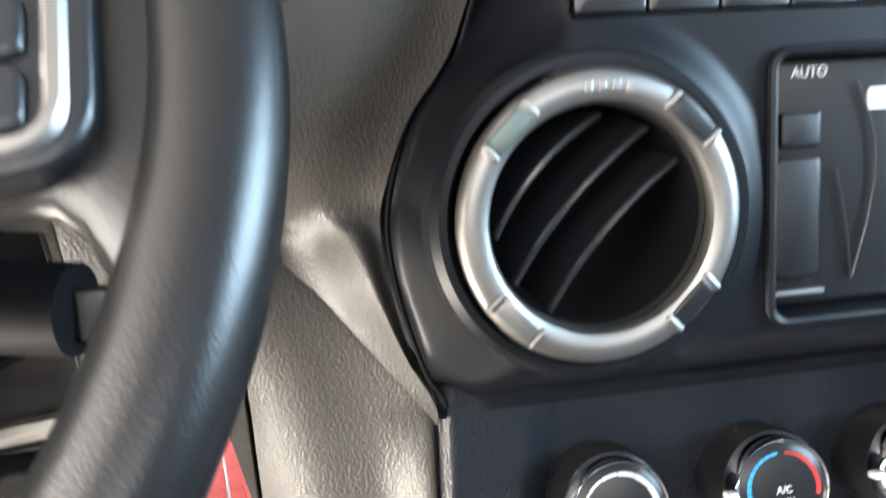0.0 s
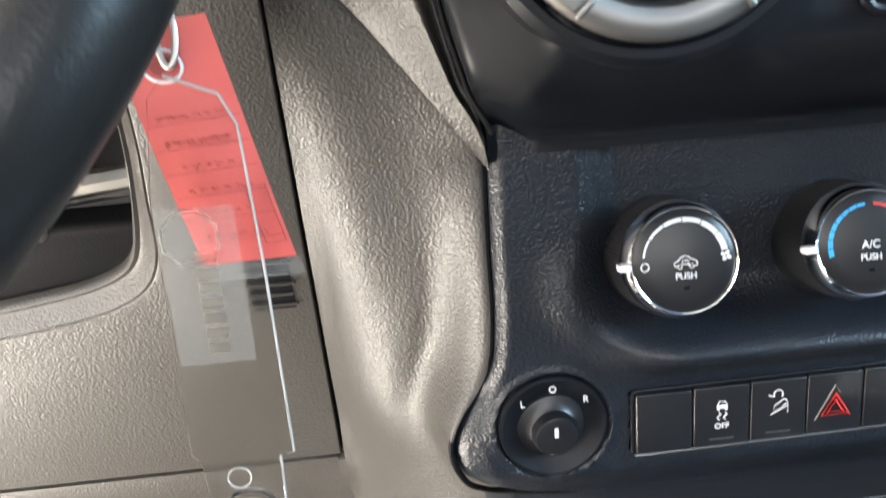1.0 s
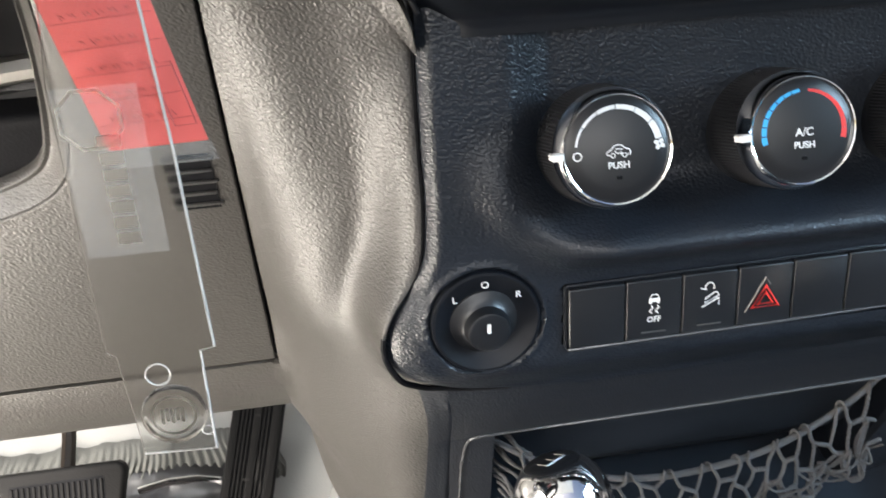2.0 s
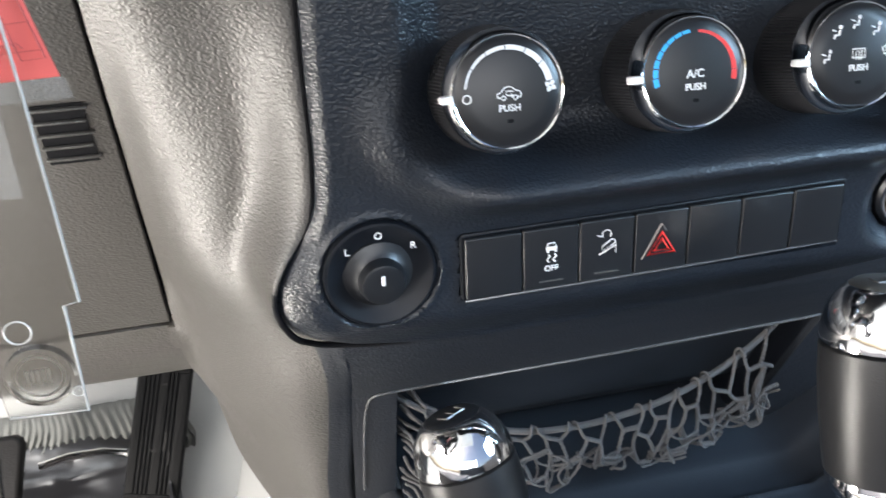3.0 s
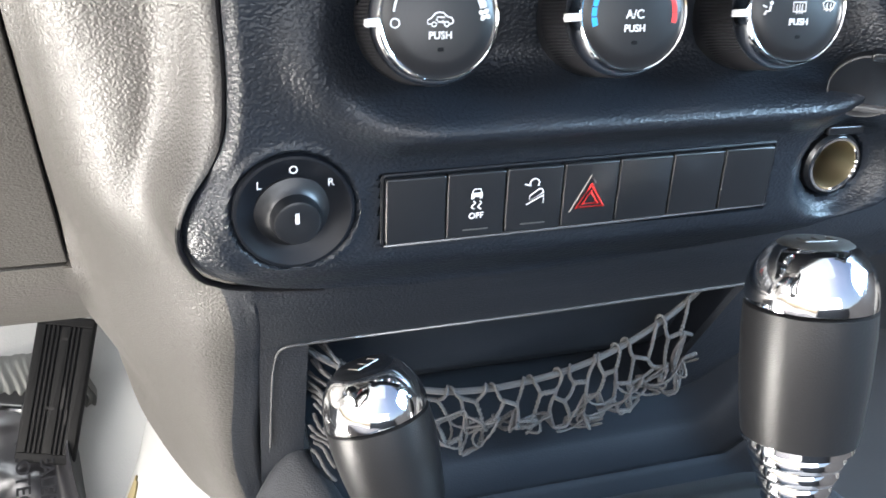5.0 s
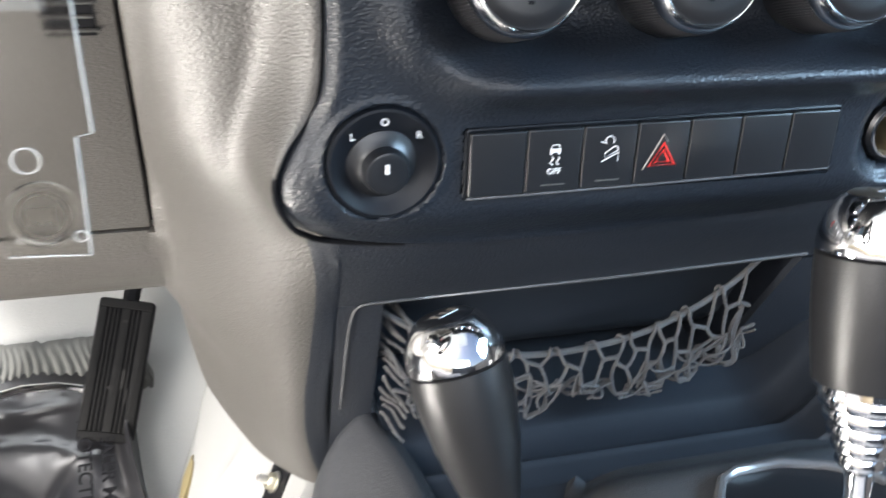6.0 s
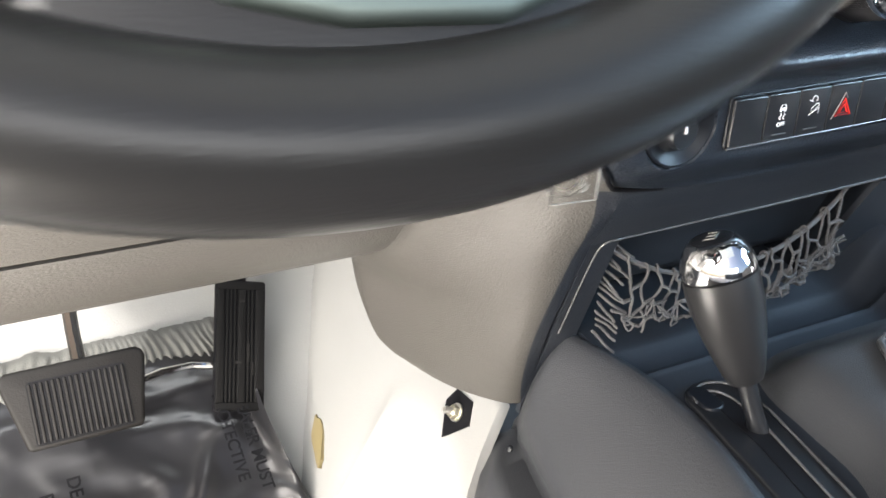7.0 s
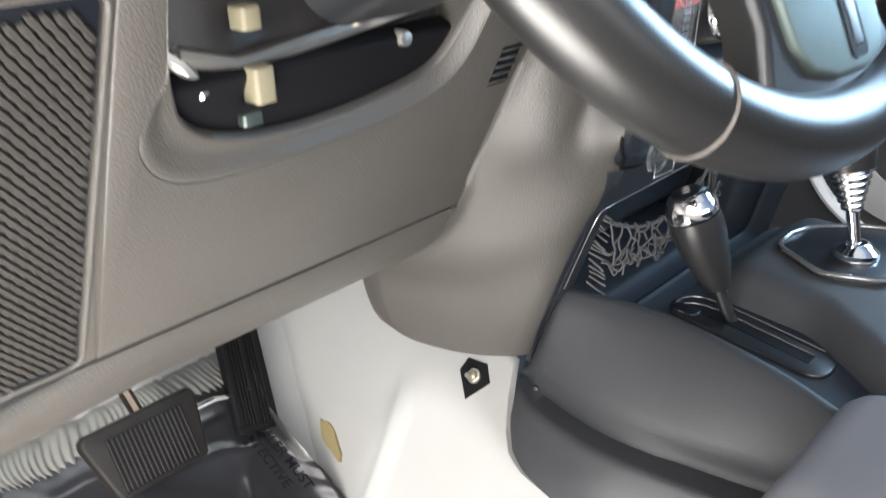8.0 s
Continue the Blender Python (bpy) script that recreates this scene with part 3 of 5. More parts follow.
def air_vent(x):
    m = face_on(x, VY, VZ)
    ring = Geo().lathe([(0.0336, -0.008), (0.0339, -0.003), (0.0350, -0.0006), (0.0370, 0.0004), (0.0400, 0.0006), (0.0424, -0.0002), (0.0437, -0.0016), (0.0441, -0.0036), (0.0436, -0.0050)], m, 96, close=False)
    vent = part("air_vent", ring, VENTGREY, stack, "round air vent with satin silver ring")
    part("shell", Geo().lathe([(0.0338, -0.004), (0.0338, -0.11), (0.0, -0.11)], m, 64, close=False), SMOOTH, vent)
    part("vent_seat", Geo().lathe([(0.0436, -0.014), (0.0447, -0.0072), (0.0460, -0.0056), (0.0485, -0.0056), (0.0510, -0.0080), (0.0520, -0.016)], m, 72, close=False), SATIN, vent)
    # black band stands in for the shadow groove round the ring
    part("ring_shade", Geo().lathe([(0.0436, -0.0045), (0.0432, -0.03)], m, 64, close=False), BLACK, vent)
    turn = m @ pose(0, 0, 0, 0, 0, 46)
    for c, e in ((-0.0180, 0.90), (-0.0036, 0.97), (0.0108, 1.0)):
        half = math.sqrt(0.0325 ** 2 - c * c) * e
        rows = []
        for dz in np.linspace(-0.034, -0.009, 6):
            rows.append([turn @ Vector((half * s, -c + 0.0045 * (1 - s * s) - 0.35 * (dz + 0.009), dz - 0.005 * s * s)) for s in np.linspace(-1, 1, 21)])
        blade = part("blade", Geo().sheet(rows, turn.to_3x3() @ Vector((0, 0.0014, 0.0))), SMOOTH, vent)
        part("blade_edge", Geo().tube([turn @ Vector((half * s, -c + 0.0052 * (1 - s * s), -0.0088 - 0.005 * s * s)) for s in np.linspace(-1, 1, 21)], 0.0012, 8), GRIP, blade)
    for a in (45, 135, 225, 315):
        mm = m @ pose(0, 0, 0, 0, 0, a) @ Matrix.Translation((0.0391, 0, 0.0))
        part("tab", Geo().prism(rounded(-0.0030, -0.0072, 0.0030, 0.0072, 0.0008, 2), -0.003, 0.0011, mm, 0.0006), {135: SILVER, 225: VENTGREY}.get(a, SMOOTH), vent)
        for e in (-0.0085, 0.0085):
            part("rib", Geo().prism(rounded(-0.0036, e - 0.0011, 0.0034, e + 0.0011, 0.0008, 2), -0.003, 0.0013, mm, 0.0008), VENTGREY, vent)
    # embossed maker's mark, illegible
    for k in range(4):
        mm = m @ pose(0, 0, 0, 0, 0, 88 - k * 6.2 + 8) @ Matrix.Translation((0.0390, 0, 0))
        part("embossing", Geo().prism(rounded(-0.0018, -0.0013, 0.0018, 0.0013, 0.0006, 2), -0.002, 0.0008, mm, 0.0004), VENTGREY, vent)
    return vent


air_vent(VX)
air_vent(WIDE - VX)

# radio panel between the vents
radio = part("radio_panel", Geo().block((0.244, 0.7165, 0), (0.338, 0.799, 0.012), Matrix(((1, 0, 0, 0), (0, 0, -1, 0.3665), (0, 1, 0, 0), (0, 0, 0, 1))), 0.003), SMOOTH, stack, "gloss black panel with small buttons")
rim = [Vector((x, 0.3445, z)) for x, z in rounded(0.242, 0.7145, 0.340, 0.801, 0.006, 5)]
part("panel_frame", Geo().tube(rim, 0.0017, 8, cyclic=True), SATIN, radio)
letters("AUTO", 0.0046, face_on(0.2605, 0.3541, 0.794), WHITE, radio)
part("button", Geo().prism(rounded(0.2495, 0.770, 0.264, 0.7815, 0.0018), 0, 0.003, Matrix(((1, 0, 0, 0), (0, 0, -1, 0.3548), (0, 1, 0, 0), (0, 0, 0, 1))), 0.0012), SMOOTH, radio)
part("rocker", Geo().prism(rounded(0.2475, 0.7265, 0.2645, 0.767, 0.003), 0, 0.003, Matrix(((1, 0, 0, 0), (0, 0, -1, 0.3548), (0, 1, 0, 0), (0, 0, 0, 1))), 0.0014), SMOOTH, radio)
part("trim_bar", Geo().prism(rounded(0.246, 0.7205, 0.267, 0.7225, 0.0008), 0, 0.0018, Matrix(((1, 0, 0, 0), (0, 0, -1, 0.3545), (0, 1, 0, 0), (0, 0, 0, 1))), 0.0006), VENTGREY, radio)
part("curved_edge", Geo().tube([(0.277, 0.3532, 0.790), (0.281, 0.3532, 0.781), (0.2838, 0.3532, 0.771), (0.2845, 0.3532, 0.758), (0.282, 0.3532, 0.743), (0.277, 0.3532, 0.725)], 0.0006, 6), GRIP, radio)
part("curved_edge", Geo().tube([(0.2700, 0.3532, 0.762), (0.2722, 0.3532, 0.753), (0.2747, 0.3532, 0.741), (0.277, 0.3532, 0.725)], 0.0005, 6), GRIP, radio)
part("marker", Geo().prism(rounded(0.2815, 0.781, 0.292, 0.788, 0.0015), 0, 0.001, Matrix(((1, 0, 0, 0), (0, 0, -1, 0.3545), (0, 1, 0, 0), (0, 0, 0, 1)))), WHITE, radio)
# row of upper switches
for k in range(9):
    x = 0.1795 + k * 0.02345
    part("upper_switch", Geo().prism(rounded(x, 0.8145, x + 0.0228, 0.841, 0.0015), 0, 0.0075, Matrix(((1, 0, 0, 0), (0, 0, -1, 0.3545), (0, 1, 0, 0), (0, 0, 0, 1))), 0.001), SMOOTH, stack)


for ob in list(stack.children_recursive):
    if ob.name.split(".")[0] not in ("lower_bezel", "seam_shade") or ob is groove:
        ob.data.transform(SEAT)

# ---- climate dials ----
def sector(geo, r0, r1, a0, a1, h, m, n=6):
    o = [(r1 * math.cos(radians(a0 + (a1 - a0) * k / n)), r1 * math.sin(radians(a0 + (a1 - a0) * k / n))) for k in range(n + 1)]
    o += [(r0 * math.cos(radians(a1 + (a0 - a1) * k / n)), r0 * math.sin(radians(a1 + (a0 - a1) * k / n))) for k in range(n + 1)]
    return geo.prism(o, h, h + 0.0003, m)


def dial(x, z, style):
    m = face_on(x, 0.4420, z) @ pose(0, 0, 0, -12, -3, 0) @ Matrix.Diagonal((1.03, 1.03, 1, 1))
    grip = Geo()
    prof = [(0.0264, -0.048), (0.0262, -0.034), (0.0258, -0.028), (0.0250, -0.0095), (0.0240, -0.0080)]
    n = 110
    verts, faces = [], []
    for i in range(n * 2):
        a = 2 * math.pi * i / (n * 2)
        for j, (r, h) in enumerate(prof):
            rr = r - (0.0007 if i % 2 and 1 < j < 4 else 0)
            verts.append((rr * math.cos(a), rr * math.sin(a), h))
    k = len(prof)
    for i in range(n * 2):
        o, e = i * k, ((i + 1) % (n * 2)) * k
        faces += [(o + j, e + j, e + j + 1, o + j + 1) for j in range(k - 1)]
    grip.add(verts, faces, m)
    d = part("climate_dial", grip, GRIP, stack, "knurled black dial with chrome rim", sharp=20)
    part("chrome_ring", Geo().lathe([(0.0246, -0.0098), (0.0247, -0.0088), (0.0241, -0.0055), (0.0225, -0.0008), (0.0219, 0.0000), (0.0214, -0.0003), (0.0208, -0.002)], m, 72, close=False), CHROME, d)
    part("dial_face", Geo().lathe([(0.0213, -0.0014), (0.0204, -0.0006), (0.015, 0.0003), (0.0, 0.0006)], m, 64, close=False), KNOBFACE, d)
    part("pointer", Geo().prism(rounded(-0.0268, -0.0015, -0.0218, 0.0015, 0.0006, 2), -0.006, 0.0008, m @ pose(0, 0, 0, 0, 0, 3), 0.0005), WHITE, d)
    h = 0.0004
    if style == "fan":
        for i in range(6):
            a = 172 - i * 27
            part("fan_mark", sector(Geo(), 0.0166 - 0.00025 * i, 0.0174 + 0.0001 * i, a - 25.5, a, h - 0.0003, m), WHITE, d)
        part("off_mark", Geo().tube([m @ Vector((-0.0165 + 0.0016 * math.cos(a), -0.0016 + 0.0016 * math.sin(a), 0.0003)) for a in np.linspace(0, 2 * math.pi, 20, endpoint=False)], 0.0003, 6, cyclic=True), WHITE, d)
        for a in range(45, 405, 90):
            blade = [(0.0013 + 0.00105 * math.cos(q), 0.0004 + 0.00085 * math.sin(q)) for q in np.linspace(0, 2 * math.pi, 10, endpoint=False)]
            part("fan_symbol", Geo().prism(blade, 0.0001, 0.0006, m @ Matrix.Translation((0.0166, 0.0010, 0)) @ pose(0, 0, 0, 0, 0, a)), WHITE, d)
        car = [(-0.0034, -0.0012), (-0.0047, -0.0008), (-0.0046, 0.0004), (-0.0032, 0.0010), (-0.0018, 0.0026), (-0.0004, 0.0030), (0.0012, 0.0028), (0.0026, 0.0015), (0.0043, 0.0010), (0.0048, 0.0), (0.0046, -0.0009), (0.0035, -0.0012)]
        part("car_symbol", Geo().tube([m @ Vector((u, v - 0.0010, 0.0006)) for u, v in car], 0.00027, 6), WHITE, d)
        for u in (-0.0023, 0.0024):
            part("wheel_symbol", Geo().tube([m @ Vector((u + 0.00085 * math.cos(q), -0.0022 + 0.00085 * math.sin(q), 0.0006)) for q in np.linspace(0, 2 * math.pi, 12, endpoint=False)], 0.00022, 6, cyclic=True), WHITE, d)
        part("car_symbol", Geo().tube([m @ Vector((u, v - 0.0010, 0.0006)) for u, v in ((0.0016, 0.0012), (-0.0010, 0.0014), (-0.0014, 0.0004), (-0.0006, -0.0004), (0.0010, -0.0004))], 0.00024, 6), WHITE, d)
        part("arrow_symbol", Geo().prism([(0.0008, -0.0022), (0.0018, -0.0014), (0.0008, -0.0006)], 0.0003, 0.0007, m), WHITE, d)
        letters("PUSH", 0.0037, m @ Matrix.Translation((0, -0.0062, 0.0006)), WHITE, d, "push_legend", 0.00006)
    if style == "heat":
        for i in range(8):
            a = 196 - i * 12.6
            part("cold_mark", sector(Geo(), 0.0157, 0.0178 - 0.00012 * i, a - 11, a, h - 0.0003, m, 3), BLUE, d)
        for i in range(7):
            a = 84 - i * 14
            part("hot_mark", sector(Geo(), 0.0157, 0.0168 + 0.00016 * i, a - 13.2, a, h - 0.0003, m, 3), RED, d)
        letters("A/C", 0.0046, m @ Matrix.Translation((0, -0.0006, 0.0006)), WHITE, d, "ac_legend", 0.00006)
        letters("PUSH", 0.0037, m @ Matrix.Translation((0, -0.0058, 0.0006)), WHITE, d, "push_legend", 0.00006)
    if style == "mode":
        screen = m @ Matrix.Translation((0.0135, 0.0010, 0))
        part("screen_symbol", Geo().tube([screen @ Vector((u, v, 0.0005)) for u, v in ((-0.0018, -0.0014), (0.0018, -0.0014), (0.0027, 0.0012), (0.0012, 0.0020), (-0.0012, 0.0020), (-0.0027, 0.0012))], 0.0003, 6, cyclic=True), WHITE, d)
        for e in (-0.0009, 0.0009):
            part("screen_symbol", Geo().tube([screen @ Vector((e + 0.0003 * math.sin(3 * q), -0.0022 + q * 0.0011, 0.0006)) for q in range(4)], 0.00022, 6), WHITE, d)
        for a in (178, 132, 92, 50):
            mm = m @ Matrix.Translation((0.0135 * math.cos(radians(a)), 0.0135 * math.sin(radians(a)), 0))
            sym = Geo()
            sym.lathe([(0.0, 0.0001), (0.0009, 0.0003), (0.0, 0.0008)], mm @ Matrix.Translation((0.0008, 0.0019, 0)), 10)
            sym.tube([mm @ Vector(p) for p in ((0.0004, 0.0008, 0.0005), (0.0, -0.0012, 0.0005), (-0.0016, -0.0012, 0.0005), (-0.0022, -0.0026, 0.0005))], 0.00045, 6)
            sym.tube([mm @ Vector(p) for p in ((-0.003, 0.001, 0.0005), (-0.0014, 0.0004, 0.0005))], 0.00032, 6)
            part("airflow_symbol", sym, WHITE, d)
        part("window_symbol", Geo().tube([m @ Vector((u, v, 0.0006)) for u, v in ((-0.0028, -0.001), (0.0028, -0.001), (0.0028, 0.0026), (-0.0028, 0.0026))], 0.00032, 6, cyclic=True), WHITE, d)
        for e in (-0.0012, 0, 0.0012):
            part("window_symbol", Geo().tube([m @ Vector((e + 0.0003 * math.sin(3 * s), -0.002 + s * 0.0013, 0.0006)) for s in range(4)], 0.00022, 6), WHITE, d)
        letters("PUSH", 0.0037, m @ Matrix.Translation((0, -0.0052, 0.0006)), WHITE, d, "push_legend", 0.00006)
    part("indicator", Geo().prism(rounded(-0.0012, -0.0118, 0.0012, -0.0104, 0.0004, 2), 0.0, 0.0006, m), BLACK, d)


dial(0.2271, 0.6148, "fan")
dial(0.3073, 0.6148, "heat")
dial(0.3835, 0.6148, "mode")

# ---- row of seven switches ----
FLAT = Matrix(((1, 0, 0, 0), (0, 0, -1, 0.4705), (0, 1, 0, 0), (0, 0, 0, 1)))
for k in range(7):
    x0, x1 = 0.2135 + k * 0.02785, 0.2135 + (k + 1) * 0.02785 - 0.0006
    lift = 0.0004 * k
    sw = part("rocker_switch", Geo().prism(rounded(x0, 0.5102 + lift, x1, 0.5412 + lift, 0.0011, 3), -0.006, 0.0026, FLAT, 0.0009), SMOOTH, stack, "flat black push switch")
    c = (x0 + x1) / 2
    top = 0.0028
    if k in (1, 2):
        part("indicator_bar", Geo().block((c - 0.006, 0.5136 + lift, 0.0024), (c + 0.006, 0.5142 + lift, top + 0.0001), FLAT), VENTGREY, sw)
    if k == 1:
        letters("OFF", 0.0040, FLAT @ Matrix.Translation((c, 0.5205 + lift, top)), WHITE, sw, "off_legend", 0.00005)
        part("car_symbol", Geo().prism([(c - 0.0026, 0.5302), (c + 0.0026, 0.5302), (c + 0.0026, 0.5320), (c - 0.0026, 0.5320)], 0.002, top + 0.0002, FLAT), WHITE, sw)
        part("car_symbol", Geo().tube([FLAT @ Vector((c + u, 0.5320 + v, top)) for u, v in ((-0.0022, 0.0), (-0.0015, 0.0019), (0.0015, 0.0019), (0.0022, 0.0))], 0.00026, 6), WHITE, sw)
        for e in (-0.0019, 0.0019):
            part("wheel_symbol", Geo().block((c + e - 0.0006, 0.5293, 0.002), (c + e + 0.0006, 0.5303, top + 0.0002), FLAT), WHITE, sw)
        for e in (-0.0015, 0.0015):
            part("skid_symbol", Geo().tube([FLAT @ Vector((c + e + 0.0009 * math.sin(s * 1.7), 0.5282 - s * 0.0010, top)) for s in range(5)], 0.00034, 6), WHITE, sw)
    if k == 2:
        part("hill_symbol", Geo().tube([FLAT @ Vector((c + u, 0.527 + v, top)) for u, v in ((-0.004, -0.0028), (0.0044, 0.0014), (0.0044, -0.0026))], 0.00032, 6), WHITE, sw)
        part("hill_symbol", Geo().tube([FLAT @ Vector((c + u * 0.8 + 0.0006, 0.5272 + v, top)) for u, v in ((-0.004, -0.0010), (-0.0036, 0.0014), (-0.0006, 0.0030), (0.0016, 0.0044), (0.0034, 0.0042), (0.0046, 0.0026), (0.0030, 0.0018))], 0.0003, 6, cyclic=True), WHITE, sw)
        part("dial_symbol", Geo().tube([FLAT @ Vector((c - 0.0005 + 0.0022 * math.cos(radians(a)), 0.5345 + 0.0022 * math.sin(radians(a)), top)) for a in range(-40, 230, 20)], 0.00028, 6), WHITE, sw)
        part("arrow_symbol", Geo().tube([FLAT @ Vector((c + u, 0.5335 + v, top)) for u, v in ((-0.0052, 0.0008), (-0.0030, 0.0))], 0.0003, 6), WHITE, sw)
    if k == 3:
        for r, t in ((0.0080, 0.0009), (0.0044, 0.0009)):
            tri = [FLAT @ Vector((c + 0.0002 + r * math.cos(radians(a)), 0.5242 + r * math.sin(radians(a)) * 0.92, top)) for a in (90, 210, 330)]
            part("hazard_symbol", Geo().tube(tri, t, 6, cyclic=True), RED, sw)
        part("hazard_edge", Geo().tube([FLAT @ Vector(p) for p in ((c - 0.0098, 0.5185, top), (c - 0.0003, 0.5362, top), (c + 0.0022, 0.5322, top))], 0.0004, 6), VENTGREY, sw)
part("switch_frame", Geo().tube([FLAT @ Vector((x, z + 0.0144 * (x - 0.2135), -0.0005)) for x, z in rounded(0.2127, 0.5094, 0.4092, 0.5420, 0.0014, 3)], 0.0011, 8, cyclic=True), SATIN, stack)
# pale line painted for the glint under the switches
part("switch_glint", Geo().tube([(0.213, 0.4692, 0.5092), (0.31, 0.4690, 0.5105), (0.4085, 0.4692, 0.5125)], 0.0007, 8), TRIM_GLINT, stack)

# ---- mirror switch ----
m = face_on(MX, 0.4735, MZ)
mirror = part("mirror_switch", Geo().lathe([(0.0262, -0.004), (0.0262, 0.002), (0.0255, 0.0034), (0.0243, 0.0036), (0.0195, 0.0012), (0.0150, -0.001), (0.0, -0.001)], m, 64, close=False), SATIN, stack, "round black mirror adjuster with L O R marks")
part("joystick", Geo().lathe([(0.0180, -0.0030), (0.0174, -0.0010), (0.0150, 0.0000), (0.0128, 0.0008), (0.0112, 0.0020), (0.0104, 0.0060), (0.0098, 0.0074), (0.0086, 0.0079), (0.0, 0.0070)], m @ Matrix.Translation((0.0002, -0.0028, 0)) @ pose(0, 0, 0, 3, 3, 0), 48, close=False), SMOOTH, mirror)
part("pointer_mark", Geo().block((-0.0005, -0.0030, 0.0060), (0.0012, 0.0016, 0.0082), m), WHITE, mirror)
for text, u, v in (("L", -0.0145, 0.0135), ("O", 0.0, 0.0195), ("R", 0.0155, 0.0130)):
    letters(text, 0.0047, m @ Matrix.Translation((u, v, 0.0036)), WHITE, mirror, "position_mark", 0.00003)

# ---- power socket with its open cap ----
m = face_on(SX, 0.489, SZ)
socket = part("power_socket", Geo().lathe([(0.0168, -0.03), (0.0168, 0.006), (0.0152, 0.0078), (0.0140, 0.0070), (0.0130, 0.004), (0.0130, -0.03)], m, 48, close=False), SMOOTH, stack, "round twelve-volt socket with hinged cap open")
part("chrome_rim", Geo().lathe([(0.0152, 0.0070), (0.0146, 0.0086), (0.0136, 0.0088), (0.0130, 0.0078)], m, 48, close=False), CHROME, socket)
part("sleeve", Geo().lathe([(0.0131, 0.0078), (0.0124, 0.006), (0.0122, -0.028)], m, 48, close=False), SOCKETBROWN, socket, "tarnished brass sleeve")
part("contact", Geo().lathe([(0.0122, -0.028), (0.0, -0.026)], m, 24, close=False), SOCKETBROWN, socket)
lid = m @ Matrix.Translation((-0.0209, 0.0519, 0.039)) @ pose(0, 0, 0, 20, -34, 0)
cap = part("cap", Geo().lathe([(0.0, -0.0032), (0.0158, -0.0032), (0.0170, -0.0022), (0.0172, 0.0006), (0.0166, 0.0016), (0.0150, 0.0006), (0.0, 0.0002)], lid, 44, close=False), SMOOTH, socket, "open black cap")
part("cap_edge", Geo().tube([lid @ Vector((0.0165 * math.cos(q), 0.0165 * math.sin(q), 0.0016)) for q in np.linspace(-0.9, 4.0, 40)], 0.0006, 6), TRIM_GLINT, cap)
part("cap_bar", Geo().block((-0.0135, -0.0128, 0.0), (0.0125, -0.0100, 0.0030), lid, 0.0008), TRIM_GLINT, cap)
part("cap_tab", Geo().prism(rounded(-0.002, 0.0135, 0.0115, 0.0190, 0.0024), -0.002, 0.0030, lid, 0.001), SMOOTH, cap)
part("hinge", Geo().block((-0.009, 0.0165, 0.004), (0.013, 0.0215, 0.009), m, 0.0015), SMOOTH, socket)

# ---- fascia and storage pocket below the stack ----
PX0, PX1, PZ0, PZ1 = 0.186, 0.452, 0.330, 0.4265


def slope(x, z, out=0.0):
    return (x, fascia_y(z) - out, z)


fascia = Geo()
rows = [[slope(x, z + 0.006 * ease(0.30, 0.50, x)) for x in np.linspace(0.157, 0.53, 40)] for z in np.linspace(0.497, PZ1, 18)]
fascia.sheet(rows, (0, 0.02, 0))
fascia.sheet([[slope(x, z) for x in np.linspace(0.160, PX0, 4)] for z in np.linspace(PZ1, 0.235, 22)], (0, 0.006, 0))
fascia.sheet([[slope(x - (PZ1 - z) * 0.25 * (1 if x < 0.46 else 0), z) for x in np.linspace(PX1, 0.53, 6)] for z in np.linspace(PZ1 + 0.003, 0.30, 18)], (0, 0.006, 0))
part("lower_fascia", fascia, SHADED_DASH, stack, sharp=50)
pocket = part("storage_pocket", Geo().sheet([[(x, y, z) for x in np.linspace(PX0 - 0.004, PX1 + 0.004, 6)] for y, z in ((0.566, 0.44), (0.570, 0.40), (0.580, 0.365), (0.594, 0.35), (0.62, 0.34), (0.62, 0.30))], (0, 0.006, 0)), TRAY, stack, "open black storage pocket")
for x, lean_in in ((PX0 - 0.005, 0.0), (PX1 + 0.001, 0.25)):
    part("pocket_wall", Geo().sheet([[(x - (PZ1 - z) * lean_in, y, z) for y in np.linspace(fascia_y(z) + 0.002, 0.624, 5)] for z in np.linspace(0.4255, 0.30, 8)], (0.004, 0, 0)), SATIN, pocket)
part("pocket_roof", Geo().block((PX0 - 0.004, 0.535, 0.4285), (PX1 + 0.004, 0.624, 0.434)), BEZEL, pocket)
edge = [slope(0.1655, 0.335, 0.001), slope(0.1665, 0.40, 0.001), slope(0.1685, 0.4205, 0.001), slope(0.172, 0.4265, 0.001), slope(0.179, 0.4280, 0.001), slope(0.186, 0.4275, 0.001)]
for _ in range(2):
    edge = [edge[0]] + [tuple(np.array(a) * k + np.array(b) * (1 - k)) for a, b in zip(edge, edge[1:]) for k in (0.75, 0.25)] + [edge[-1]]
part("pocket_rim", Geo().tube(edge, 0.0008, 8), TRIM_GLINT, pocket)
part("pocket_rim", Geo().tube([slope(0.186, 0.4275, 0.0005), slope(0.32, 0.4295, 0.0005), slope(0.452, 0.4345, 0.0005)], 0.0009, 8), TRIM_GLINT, pocket)
